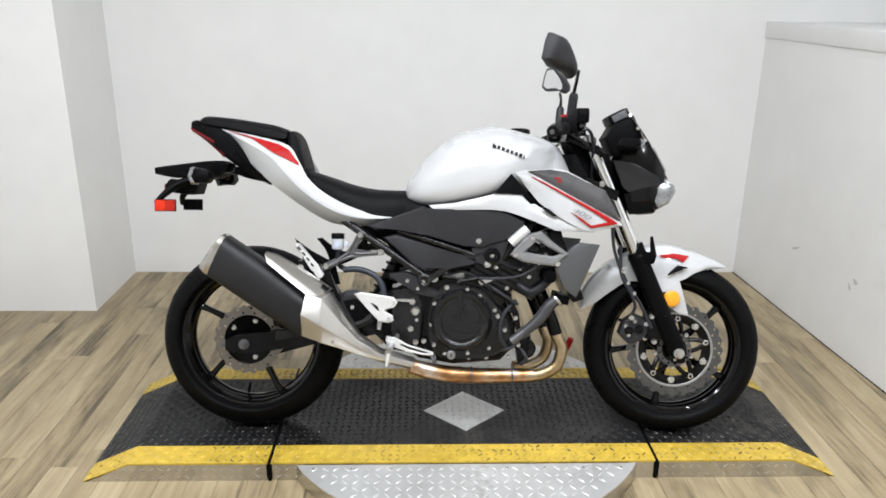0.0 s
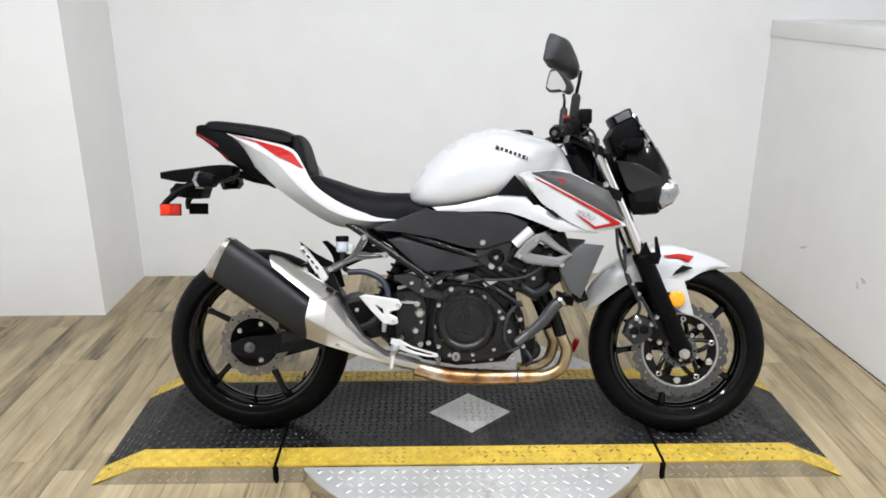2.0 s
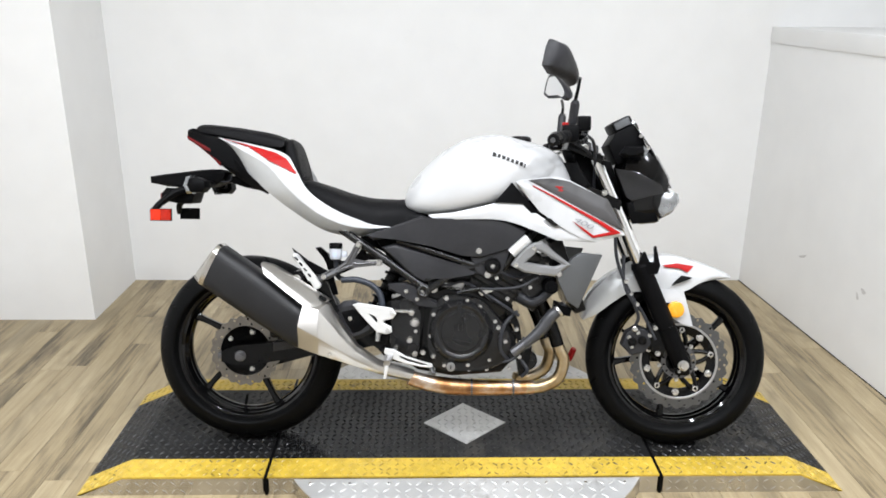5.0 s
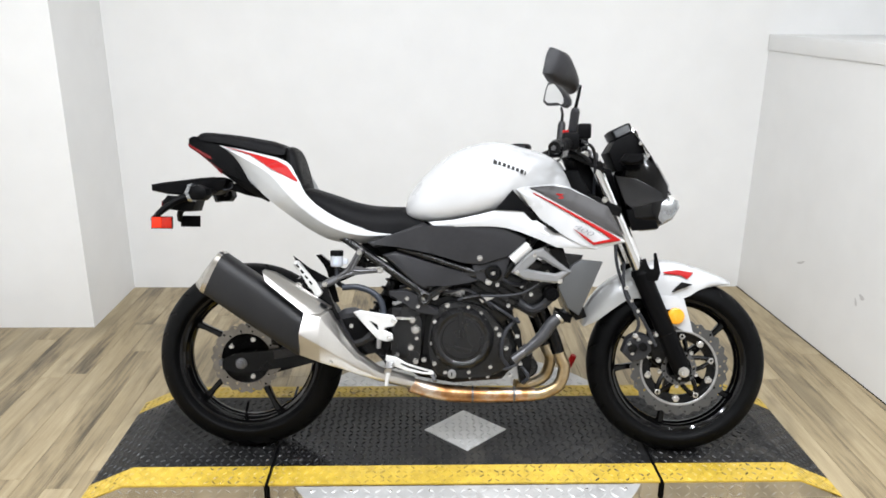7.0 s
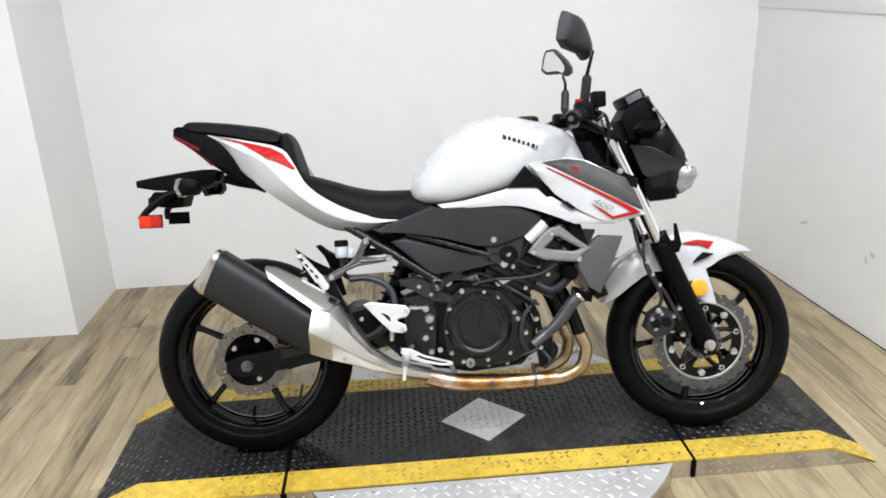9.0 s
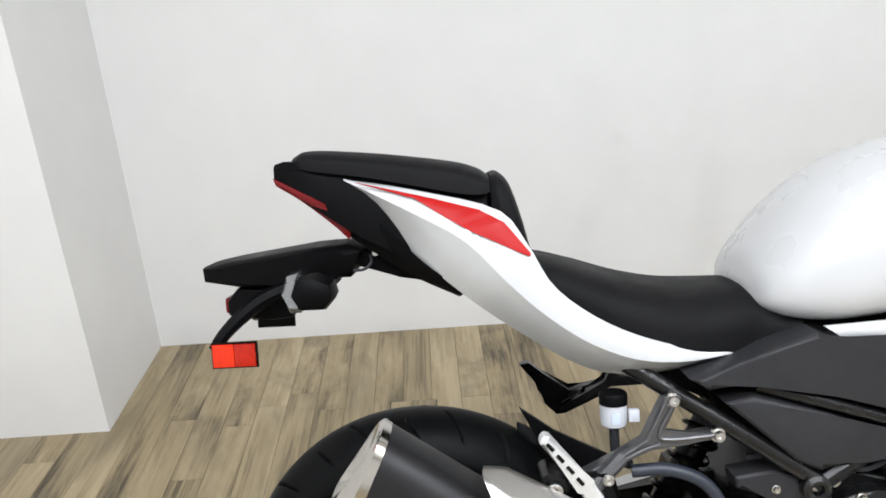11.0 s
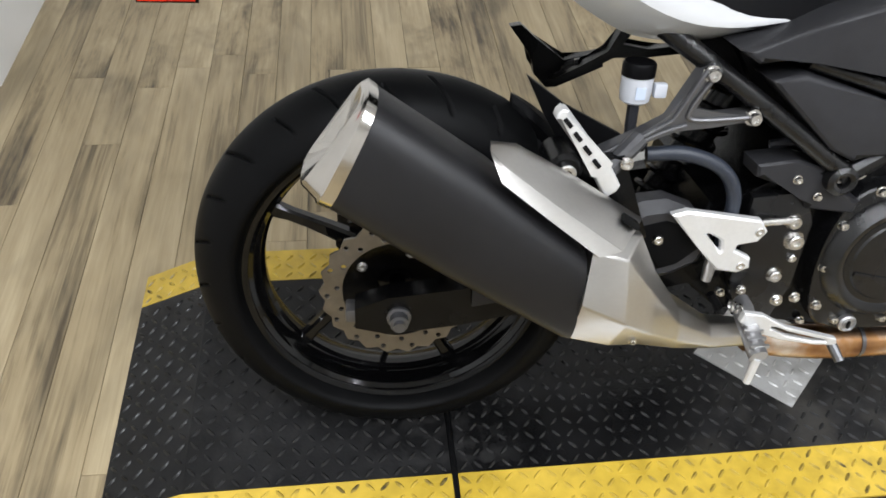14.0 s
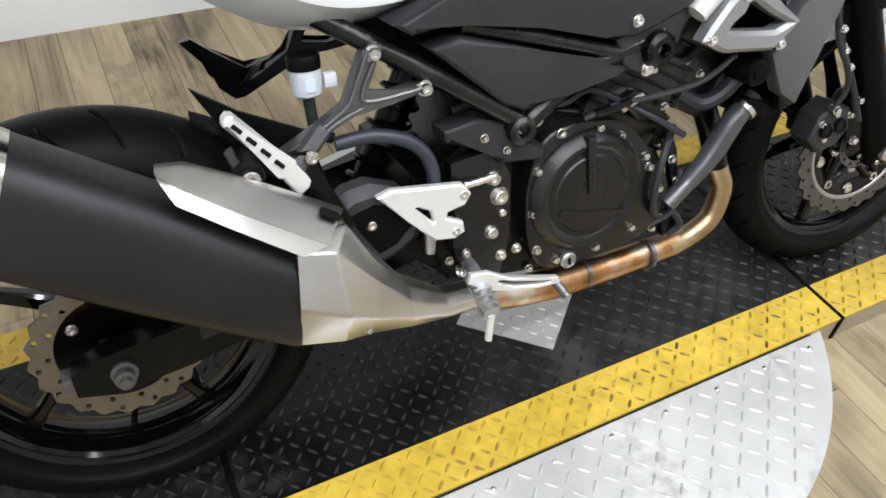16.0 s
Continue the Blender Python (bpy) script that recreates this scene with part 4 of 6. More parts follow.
    # white centre panel below the tank, with two dark slots
    part("side_panel", sheet([(-0.112, 0.735), (-0.034, 0.743), (0.050, 0.762), (0.095, 0.774), (0.173, 0.773), (0.215, 0.742), (0.262, 0.712), (0.330, 0.690), (0.392, 0.664)], [(-0.086, 0.716), (-0.030, 0.722), (0.049, 0.724), (0.085, 0.724), (0.124, 0.720), (0.165, 0.708), (0.220, 0.687), (0.274, 0.664), (0.386, 0.660)], [0.150, 0.165, 0.172, 0.174, 0.176, 0.180, 0.188, 0.196, 0.200], [0.155, 0.168, 0.174, 0.176, 0.178, 0.182, 0.190, 0.194, 0.200], 0.004, 33, 6, 0.005, s, True), PEARL, bike, "white panel under the tank")
    part("panel_gusset", prism([(0.139, 0.835), (0.206, 0.755), (0.224, 0.746), (0.198, 0.742), (0.173, 0.772), (0.088, 0.774)], s * 0.150, s * 0.1815, 0.002), BLACK_PLASTIC, bike, "black triangular gusset")
    part("vent_slot", prism([(0.236, 0.728), (0.250, 0.730), (0.278, 0.708), (0.264, 0.707)], s * 0.190, s * 0.2075, 0.001), DARK, bike)
    # dark side cover and frame
    cover = part("side_cover", prism([(-0.128, 0.732), (-0.092, 0.716), (0.050, 0.724), (0.125, 0.718), (0.185, 0.690), (0.172, 0.664), (0.130, 0.632), (0.050, 0.606), (-0.003, 0.612), (-0.100, 0.640), (-0.205, 0.667), (-0.274, 0.656), (-0.300, 0.672), (-0.233, 0.692)], s * 0.10, s * 0.168, 0.008, seg=3), DARK_PANEL, bike, "satin dark grey side cover")
    part("side_cover_lower", prism([(-0.250, 0.634), (-0.210, 0.645), (-0.100, 0.610), (0.006, 0.570), (0.070, 0.560), (0.020, 0.554), (-0.056, 0.551), (-0.118, 0.530), (-0.150, 0.545)], s * 0.10, s * 0.160, 0.010, seg=3), DARK_PANEL, bike, "satin dark grey lower side cover")
    part("cover_tube", tube([(-0.205, -s * 0.146, 0.655), (-0.102, -s * 0.152, 0.626), (0.030, -s * 0.152, 0.583)], 0.0095, 12), ENGINE, bike)
    part("frame_tube", tube([(-0.385, -s * 0.118, 0.690), (-0.25, -s * 0.140, 0.602), (-0.118, -s * 0.146, 0.512)], 0.0125, 12), ENGINE, bike, "black steel frame tube")
    part("frame_tube", tube([(0.115, -s * 0.14, 0.575), (0.20, -s * 0.13, 0.68), (0.34, -s * 0.06, 0.83)], 0.016, 10), ENGINE, bike, "black steel frame tube")
    part("frame_tube", tube([(-0.12, -s * 0.14, 0.50), (-0.02, -s * 0.145, 0.565), (0.10, -s * 0.15, 0.60)], 0.014, 10), ENGINE, bike, "black steel frame tube")
    part("frame_pivot", lathe([(0.010, 0.020), (0.018, 0.020), (0.024, 0.014), (0.026, 0), (0.026, -0.03), (0.010, -0.03)], 28, (0.086, -s * 0.158, 0.583), close=True), BLACK_METAL, bike)
    part("knee_plate", prism([(0.02, 0.605), (0.09, 0.632), (0.14, 0.632), (0.115, 0.560), (0.07, 0.545), (0.035, 0.565)], s * 0.12, s * 0.160, 0.006, seg=3), DARK_PANEL, bike)

def seat_ring(f, x, z0, z1, w, crown):
    a = 2 * math.pi * f
    c, sn = math.cos(a), math.sin(a)
    y = w * math.copysign(abs(c) ** 0.55, c)
    return (x, y, z0 + (z1 - z0) * abs(sn) ** 0.45 - crown * abs(y / w) ** 3 if sn > 0 else z0 - 0.004 * abs(sn))


part("rider_seat", skin(((-0.508, 0.800, 0.832, 0.080, 0.004), (-0.488, 0.782, 0.836, 0.096, 0.006), (-0.43, 0.755, 0.820, 0.116, 0.012), (-0.36, 0.725, 0.797, 0.128, 0.014), (-0.29, 0.704, 0.783, 0.128, 0.016), (-0.22, 0.704, 0.780, 0.118, 0.016), (-0.182, 0.710, 0.778, 0.110, 0.016), (-0.150, 0.720, 0.756, 0.116, 0.010), (-0.126, 0.732, 0.742, 0.118, 0.002)), seat_ring, 34, 40), SEAT_MAT, bike, "matt black rider seat")
part("pillion_seat", skin(((-0.850, 0.992, 1.002, 0.040, 0.002), (-0.825, 0.984, 1.010, 0.060, 0.003), (-0.74, 0.972, 1.003, 0.078, 0.004), (-0.66, 0.956, 0.992, 0.090, 0.005), (-0.605, 0.944, 0.982, 0.098, 0.005), (-0.575, 0.940, 0.972, 0.101, 0.004), (-0.560, 0.942, 0.962, 0.099, 0.003)), seat_ring, 34, 36), SEAT_MAT, bike, "slim matt black pillion seat")
part("seat_block", skin(((-0.558, 0.905, 0.964, 0.088, 0.004), (-0.546, 0.880, 0.966, 0.097, 0.005), (-0.530, 0.862, 0.950, 0.100, 0.005), (-0.515, 0.838, 0.906, 0.098, 0.004), (-0.503, 0.824, 0.855, 0.092, 0.002)), seat_ring, 16, 32), SEAT_MAT, bike, "black backstop at the pillion seat's front")
part("tail_core", loft([[Vector((x, y * w, z0 + (z1 - z0) * f)) for y, f in ((-1, 0.1), (-1, 0.75), (-0.8, 1), (0.8, 1), (1, 0.75), (1, 0.1), (0.5, 0), (-0.5, 0))] for x, z0, z1, w in ((-0.878, 0.968, 0.992, 0.042), (-0.862, 0.950, 0.996, 0.052), (-0.80, 0.905, 0.986, 0.064), (-0.75, 0.870, 0.976, 0.074), (-0.68, 0.834, 0.962, 0.088), (-0.60, 0.802, 0.948, 0.098), (-0.565, 0.786, 0.940, 0.096), (-0.555, 0.780, 0.900, 0.094), (-0.52, 0.764, 0.845, 0.100), (-0.42, 0.706, 0.770, 0.110), (-0.33, 0.675, 0.715, 0.105))]), BLACK_PLASTIC, bike, "black plastic tail tray")
for s in (1, -1):
    part("tail_light", sheet([(-0.878, 0.972), (-0.83, 0.947), (-0.79, 0.925), (-0.762, 0.905)], [(-0.874, 0.960), (-0.836, 0.936), (-0.792, 0.900), (-0.768, 0.876)], [0.0505, 0.0600, 0.0655, 0.0675], [0.048, 0.056, 0.060, 0.062], 0.002, 12, 4, 0.004, s), DARK_RED, bike, "dark red tail light")
    part("subframe_cover", sheet([(-0.76, 0.945), (-0.70, 0.88), (-0.65, 0.836), (-0.60, 0.800)], [(-0.775, 0.885), (-0.72, 0.848), (-0.67, 0.818), (-0.61, 0.790)], [0.066, 0.088, 0.108, 0.112], [0.055, 0.068, 0.085, 0.095], 0.003, 14, 5, 0.004, s), BLACK_PLASTIC, bike)

# red emblem on the graphite decal, a plain angular mark
for k in range(3):
    z = 0.822 - 0.006 * k
    em = part("emblem_bar", box(-0.011, 0.011, -0.0010, 0.0010, -0.0016, 0.0016, 0.0005), RED, bpy.data.objects["shroud_decal"])
    em.matrix_basis = Matrix.Translation((0.280 + 0.004 * (k - 1), -0.2010, z)) @ Matrix.Rotation(radians((6, 32, 6)[k]), 4, "Y")

# ---- exhaust ----
MA, MB = Vector((-0.752, 0.583)), Vector((-0.478, 0.411))
MD = (MB - MA).normalized()
MN = Vector((-MD.y, MD.x))


def can_ring(t, hh, hu, u, n=28, sq=0.56, drop=0.0, slant=0.0):
    base = MA + MD * t - Vector((0, drop))
    f = max(0.0, min(1.0, t / 0.32)) ** 2
    ax, az = MN.x * (1 - f) + 0.08 * f, MN.y * (1 - f) + 1.0 * f
    out = []
    for k in range(n):
        a = 2 * math.pi * k / n
        p, q = math.cos(a), math.sin(a)
        p, q = math.copysign(abs(p) ** sq, p), math.copysign(abs(q) ** sq, q)
        c = base + MD * slant * (1 - q) / 2
        out.append(Vector((c.x + ax * q * hh, -(u + p * hu), c.y + az * q * hh)))
    return out


ML = (MB - MA).length
muffler = part("muffler", loft([can_ring(0.0, 0.064, 0.054, 0.207, slant=0.016), can_ring(0.01, 0.067, 0.057, 0.207, slant=0.016), can_ring(ML * 0.5, 0.068, 0.061, 0.213, drop=0.004), can_ring(ML - 0.01, 0.0645, 0.060, 0.220, drop=0.0105), can_ring(ML, 0.063, 0.058, 0.220, drop=0.0105)]), CAN_MAT, bike, "short black coated muffler can")


def cap_ring(l_top, l_low, hh, hu, u, sq, n=16):
    """A ring of the end cap: l_top and l_low tell how far it reaches behind the can."""
    out = []
    for k in range(n):
        a = 2 * math.pi * k / n
        p, q = math.cos(a), math.sin(a)
        p, q = math.copysign(abs(p) ** sq, p), math.copysign(abs(q) ** sq, q)
        c = MA - MD * (l_low + (l_top - l_low) * (q + 1) / 2) + MN * q * hh
        out.append(Vector((c.x, -(u + p * hu), c.y)))
    return out


part("end_cap", loft([cap_ring(-0.008, -0.024, 0.0680, 0.0580, 0.207, 0.56), cap_ring(0.004, -0.009, 0.0684, 0.0584, 0.207, 0.54), cap_ring(0.006, -0.006, 0.0650, 0.0550, 0.207, 0.52), cap_ring(0.008, 0.014, 0.0610, 0.0440, 0.203, 0.46), cap_ring(0.008, 0.016, 0.0585, 0.0415, 0.203, 0.46), cap_ring(0.006, 0.012, 0.046, 0.030, 0.200, 0.55), cap_ring(0.002, 0.000, 0.024, 0.018, 0.198, 0.8)]), POLISHED, muffler, "bright stainless end cap cut at a slant")
# folded link pipe: rings of (x, u, z) over its six long creases
PIPE_RINGS = [
    ((-0.455, 0.170, 0.470), (-0.460, 0.236, 0.480), (-0.469, 0.266, 0.470), (-0.480, 0.288, 0.410), (-0.482, 0.262, 0.344), (-0.470, 0.170, 0.336)),
    ((-0.400, 0.170, 0.466), (-0.400, 0.228, 0.470), (-0.424, 0.262, 0.454), (-0.421, 0.281, 0.376), (-0.424, 0.248, 0.320), (-0.425, 0.165, 0.318)),
    ((-0.363, 0.160, 0.400), (-0.364, 0.213, 0.402), (-0.372, 0.240, 0.388), (-0.374, 0.254, 0.340), (-0.378, 0.222, 0.300), (-0.378, 0.160, 0.300)),
    ((-0.318, 0.150, 0.336), (-0.318, 0.192, 0.338), (-0.320, 0.212, 0.324), (-0.318, 0.213, 0.298), (-0.314, 0.200, 0.274), (-0.312, 0.150, 0.270)),
    ((-0.255, 0.140, 0.288), (-0.255, 0.168, 0.290), (-0.255, 0.182, 0.277), (-0.252, 0.182, 0.260), (-0.250, 0.168, 0.247), (-0.250, 0.140, 0.246)),
    ((-0.150, 0.104, 0.252), (-0.150, 0.122, 0.252), (-0.150, 0.136, 0.240), (-0.150, 0.136, 0.226), (-0.150, 0.122, 0.214), (-0.150, 0.104, 0.214))]
bm = loft([[Vector((x, -u, z)) for x, u, z in ring] for ring in PIPE_RINGS])
bmesh.ops.bevel(bm, geom=list(bm.edges), offset=0.003, segments=2, affect="EDGES", profile=0.6)
part("mid_pipe", bm, BRUSHED, bike, "folded brushed steel link pipe")
g_top = [(-0.592, 0.588), (-0.573, 0.570), (-0.510, 0.522), (-0.430, 0.463)]
g_low = [(-0.591, 0.584), (-0.580, 0.558), (-0.528, 0.517), (-0.463, 0.466)]
guard = part("heat_guard", sheet(g_top, g_low, [0.250, 0.257, 0.259, 0.254], [0.256, 0.268, 0.272, 0.272], 0.001, 28, 5, 0.003, 1, True), BRUSHED, bike, "brushed stainless heat guard")
part("guard_fold", sheet([(-0.590, 0.592), (-0.560, 0.584), (-0.488, 0.541), (-0.395, 0.479)], g_top, [0.236, 0.224, 0.215, 0.206], [0.249, 0.256, 0.258, 0.253], 0.001, 28, 5, 0.003, 1, True), BRUSHED, guard)
part("guard_slot", box(-0.012, 0.012, -0.008, 0.008, -0.004, 0.004, 0.003), DARK, guard).matrix_basis = Matrix.Translation((-0.416, -0.224, 0.4855)) @ Matrix.Rotation(radians(33), 4, "Y")
bolt(bike, -0.392, 0.322, 0.240, 0.005, 0.006)
for y, dx in ((-0.085, 0), (0.055, -0.026)):
    # upper run is black to stand for the dark behind the hose
    part("shaded_header", tube([(0.235 + dx, y, 0.480), (0.262 + dx, y, 0.425), (0.284 + dx, y, 0.372), (0.298 + dx, y, 0.330)], 0.0200, 14, 20), BLACK_METAL, bike, "upper header coloured black for shade")
    part("exhaust_header", tube([(0.298 + dx, y, 0.331), (0.306 + dx, y, 0.312), (0.317 + dx, y, 0.280), (0.300 + dx, y, 0.226), (0.250 + dx, y, 0.199), (0.20 + dx, y * 0.95 - 0.01, 0.196)], 0.0190, 16, 40), STRAW, bike, "gold heat-tinted exhaust header")
part("collector", tube([(0.225, -0.085, 0.196), (0.10, -0.090, 0.193), (-0.02, -0.095, 0.196), (-0.10, -0.105, 0.208), (-0.165, -0.118, 0.228)], [0.022, 0.024, 0.027, 0.026, 0.023], 16, 30), PIPE, bike, "copper heat-tinted exhaust pipe")
for x in (0.16, 0.03, -0.005):
    part("pipe_clamp", lathe([(0.022, -0.003), (0.0272, -0.003), (0.0272, 0.003), (0.022, 0.003)], 20, (x, -0.092, 0.195), "x", close=True), CAST, bike)
part("water_pipe", tube([(0.312, -0.128, 0.462), (0.272, -0.135, 0.432), (0.240, -0.135, 0.388), (0.205, -0.138, 0.355), (0.158, -0.138, 0.318)], [0.016, 0.0185, 0.019, 0.0155, 0.0125], 14, 30), GREY_HOSE, bike, "dark grey rubber water hose")
part("water_pipe_sleeve", tube([(0.212, -0.1385, 0.361), (0.152, -0.1385, 0.313)], [0.0140, 0.0140], 14, 4), CAST, bike, "grey alloy water pipe")
part("hose_clamp", lathe([(0.018, -0.004), (0.0225, -0.004), (0.0225, 0.004), (0.018, 0.004)], 18, (0, 0, 0), "x", close=True), STEEL, bike).matrix_basis = Matrix.Translation((0.292, -0.131, 0.446)) @ Matrix.Rotation(radians(-38), 4, "Y")

# ---- engine ----
part("crankcase", prism([(-0.21, 0.300), (-0.215, 0.400), (-0.18, 0.470), (-0.13, 0.505), (-0.05, 0.505), (0.060, 0.492), (0.135, 0.435), (0.168, 0.360), (0.160, 0.290), (0.120, 0.246), (-0.03, 0.232), (-0.14, 0.250)], -0.115, 0.112, 0.018, seg=3), BLACK_METAL, bike, "black engine crankcase")
cover_c = (-0.006, 0.379)
rim_pts = [(-0.088, 0.462), (-0.048, 0.488), (0.020, 0.484), (0.062, 0.468), (0.098, 0.430), (0.138, 0.378), (0.148, 0.325), (0.112, 0.275), (0.050, 0.260), (-0.040, 0.258), (-0.086, 0.272), (-0.106, 0.330), (-0.107, 0.400)]
eng = part("engine_cover", prism([(p.x, p.y) for p in smooth_line([(a, b, 0) for a, b in rim_pts], 52, True)], 0.105, 0.141, 0.007, seg=3), ENGINE, bike, "black engine side cover ringed with bolts")
part("clutch_cover", lathe([(0.0001, 0.1565), (0.060, 0.1565), (0.0625, 0.154), (0.070, 0.1535), (0.078, 0.159), (0.083, 0.159), (0.089, 0.153), (0.095, 0.146), (0.099, 0.139), (0.099, 0.11)], 72, (cover_c[0], 0, cover_c[1])), ENGINE, eng, "round black clutch cover")
part("cover_rib", prism([(-0.014, 0.384), (-0.002, 0.384), (-0.005, 0.472), (-0.020, 0.472)], 0.125, 0.162, 0.003), ENGINE, eng)
part("cover_rib", prism([(-0.062, 0.358), (0.052, 0.334), (0.054, 0.340), (-0.061, 0.365)], 0.140, 0.1590, 0.001), ENGINE, eng)
for x, z in [(-0.052, 0.480), (0.012, 0.476), (0.050, 0.455), (0.062, 0.437), (0.098, 0.412), (0.108, 0.392), (0.130, 0.350), (0.082, 0.293), (0.016, 0.276), (-0.056, 0.274), (-0.098, 0.364), (-0.090, 0.430), (-0.090, 0.300)]:
    bolt(eng, x, z, 0.141, 0.0066, 0.007)
part("oil_filler_cap", lathe([(0.0001, 0.149), (0.006, 0.149), (0.007, 0.147), (0.010, 0.147), (0.0115, 0.150), (0.0135, 0.148), (0.0135, 0.12)], 24, (-0.036, 0, 0.269)), ALU, eng, "ring-edged oil filler cap")
part("oil_filler_grip", box(-0.002, 0.002, -0.003, 0.003, -0.006, 0.006, 0.001), DARK, eng).matrix_basis = Matrix.Translation((-0.036, -0.1495, 0.269))
# cylinder block, fins, head
cm = Matrix.Translation((0.085, 0, 0.50)) @ Matrix.Rotation(radians(28), 4, "Y")
block = part("cylinder_block", box(-0.075, 0.075, -0.120, 0.120, -0.06, 0.10, 0.010), ENGINE, bike, "black finned cylinder block")
block.matrix_basis = cm
for k in range(6):
    part("cooling_fin", box(-0.080, 0.080, -0.126, 0.126, -0.03 + 0.019 * k, -0.024 + 0.019 * k, 0.002), BLACK_METAL, block)
head = part("cylinder_head", box(-0.085, 0.085, -0.135, 0.130, 0.10, 0.175, 0.014), ENGINE, bike)
head.matrix_basis = cm
for x, z in ((-0.05, 0.125), (0.05, 0.125), (0.0, 0.155)):
    bolt(head, x, z, 0.135, 0.008, 0.006)
part("airbox", prism([(-0.20, 0.55), (-0.05, 0.53), (0.02, 0.56), (0.16, 0.62), (0.28, 0.68), (0.30, 0.80), (0.10, 0.76), (-0.12, 0.74), (-0.30, 0.69)], -0.105, 0.105, 0.01), BLACK_PLASTIC, bike)
part("throttle_body", prism([(-0.05, 0.515), (0.03, 0.53), (0.05, 0.56), (-0.04, 0.56)], -0.08, 0.10, 0.006), BLACK_METAL, bike)
part("pivot_casting", prism([(-0.300, 0.345), (-0.270, 0.455), (-0.200, 0.470), (-0.150, 0.515), (-0.105, 0.515), (-0.120, 0.420), (-0.13, 0.290), (-0.22, 0.275)], -0.110, 0.118, 0.010, seg=3), BLACK_METAL, bike, "black swing arm pivot casting")
hanger = part("peg_hanger", prism([(-0.222, 0.470), (-0.150, 0.478), (-0.128, 0.430), (-0.132, 0.330), (-0.150, 0.272), (-0.205, 0.278), (-0.225, 0.340)], 0.112, 0.136, 0.006), ENGINE, bike, "black footpeg hanger plate")
for x, z, r in ((-0.158, 0.434, 0.0105), (-0.149, 0.404, 0.0125), (-0.145, 0.377, 0.0065), (-0.163, 0.349, 0.0100), (-0.122, 0.310, 0.0070), (-0.148, 0.306, 0.0080), (-0.205, 0.325, 0.007)):
    bolt(hanger, x, z, 0.136, r, r * 0.8)
part("hanger_cover", prism([(-0.232, 0.520), (-0.180, 0.527), (-0.139, 0.514), (-0.138, 0.490), (-0.078, 0.468), (-0.082, 0.447), (-0.150, 0.456), (-0.158, 0.478), (-0.229, 0.502)], 0.10, 0.144, 0.008, seg=3), DARK_PANEL, bike, "satin grey frame joint cover")
part("pivot_ring", lathe([(0.009, 0.160), (0.014, 0.162), (0.020, 0.158), (0.021, 0.13), (0.009, 0.13)], 28, (-0.122, 0, 0.503), close=True), ENGINE, bike)
bolt(bike, -0.122, 0.503, 0.146, 0.007, 0.006)
bolt(bike, -0.092, 0.508, 0.136, 0.011, 0.009)
for x, z, u, r in ((0.044, 0.628, 0.170, 0.0075), (0.072, 0.556, 0.162, 0.009), (-0.142, 0.476, 0.146, 0.005), (0.086, 0.583, 0.160, 0.007), (-0.19, 0.462, 0.12, 0.008)):
    bolt(bike, x, z, u, r, 0.006)
part("clutch_cable", tube([(-0.02, -0.150, 0.498), (0.03, -0.158, 0.512), (0.10, -0.160, 0.513), (0.17, -0.165, 0.522), (0.225, -0.168, 0.552)], 0.0042, 8, 30), HOSE, bike, "black clutch cable")
part("cable_adjuster", tube([(-0.005, -0.153, 0.503), (0.05, -0.159, 0.513)], [0.0062, 0.0075, 0.0062], 8, 6), BLACK_METAL, bike)
for pts, r in (([(0.165, -0.12, 0.44), (0.125, -0.150, 0.40), (0.115, -0.150, 0.33), (0.145, -0.130, 0.285)], 0.006), ([(0.10, -0.13, 0.28), (0.16, -0.14, 0.30), (0.19, -0.12, 0.36)], 0.005), ([(0.06, -0.12, 0.50), (0.11, -0.15, 0.47), (0.17, -0.14, 0.43)], 0.005), ([(-0.20, -0.10, 0.53), (-0.12, -0.115, 0.545), (-0.03, -0.11, 0.525)], 0.006), ([(0.17, -0.10, 0.30), (0.20, -0.12, 0.26), (0.185, -0.11, 0.235)], 0.006)):
    part("engine_hose", tube(pts, r, 8, 20), HOSE, bike)
for k in range(4):
    part("case_rib", prism([(0.118 + 0.010 * k, 0.470 - 0.030 * k), (0.150 + 0.006 * k, 0.462 - 0.030 * k), (0.150 + 0.006 * k, 0.457 - 0.030 * k), (0.118 + 0.010 * k, 0.464 - 0.030 * k)], 0.108, 0.122, 0.001), BLACK_METAL, bike)
part("water_pump", lathe([(0.0001, 0.135), (0.018, 0.135), (0.022, 0.130), (0.024, 0.10)], 24, (0.155, 0, 0.318)), ENGINE, bike)
part("oil_filter", lathe([(0.0001, 0.06), (0.028, 0.06), (0.033, 0.054), (0.033, -0.03)], 28, (0.205, 0, 0.275), "y"), ENGINE, bike)
for x, z in ((0.165, 0.385), (0.178, 0.345), (0.15, 0.285), (0.175, 0.30)):
    bolt(bike, x, z, 0.125, 0.006, 0.006)

part("engine_mount", prism([(0.16, 0.60), (0.290, 0.610), (0.285, 0.520), (0.215, 0.440), (0.16, 0.47)], -0.10, 0.118, 0.008), ENGINE, bike)

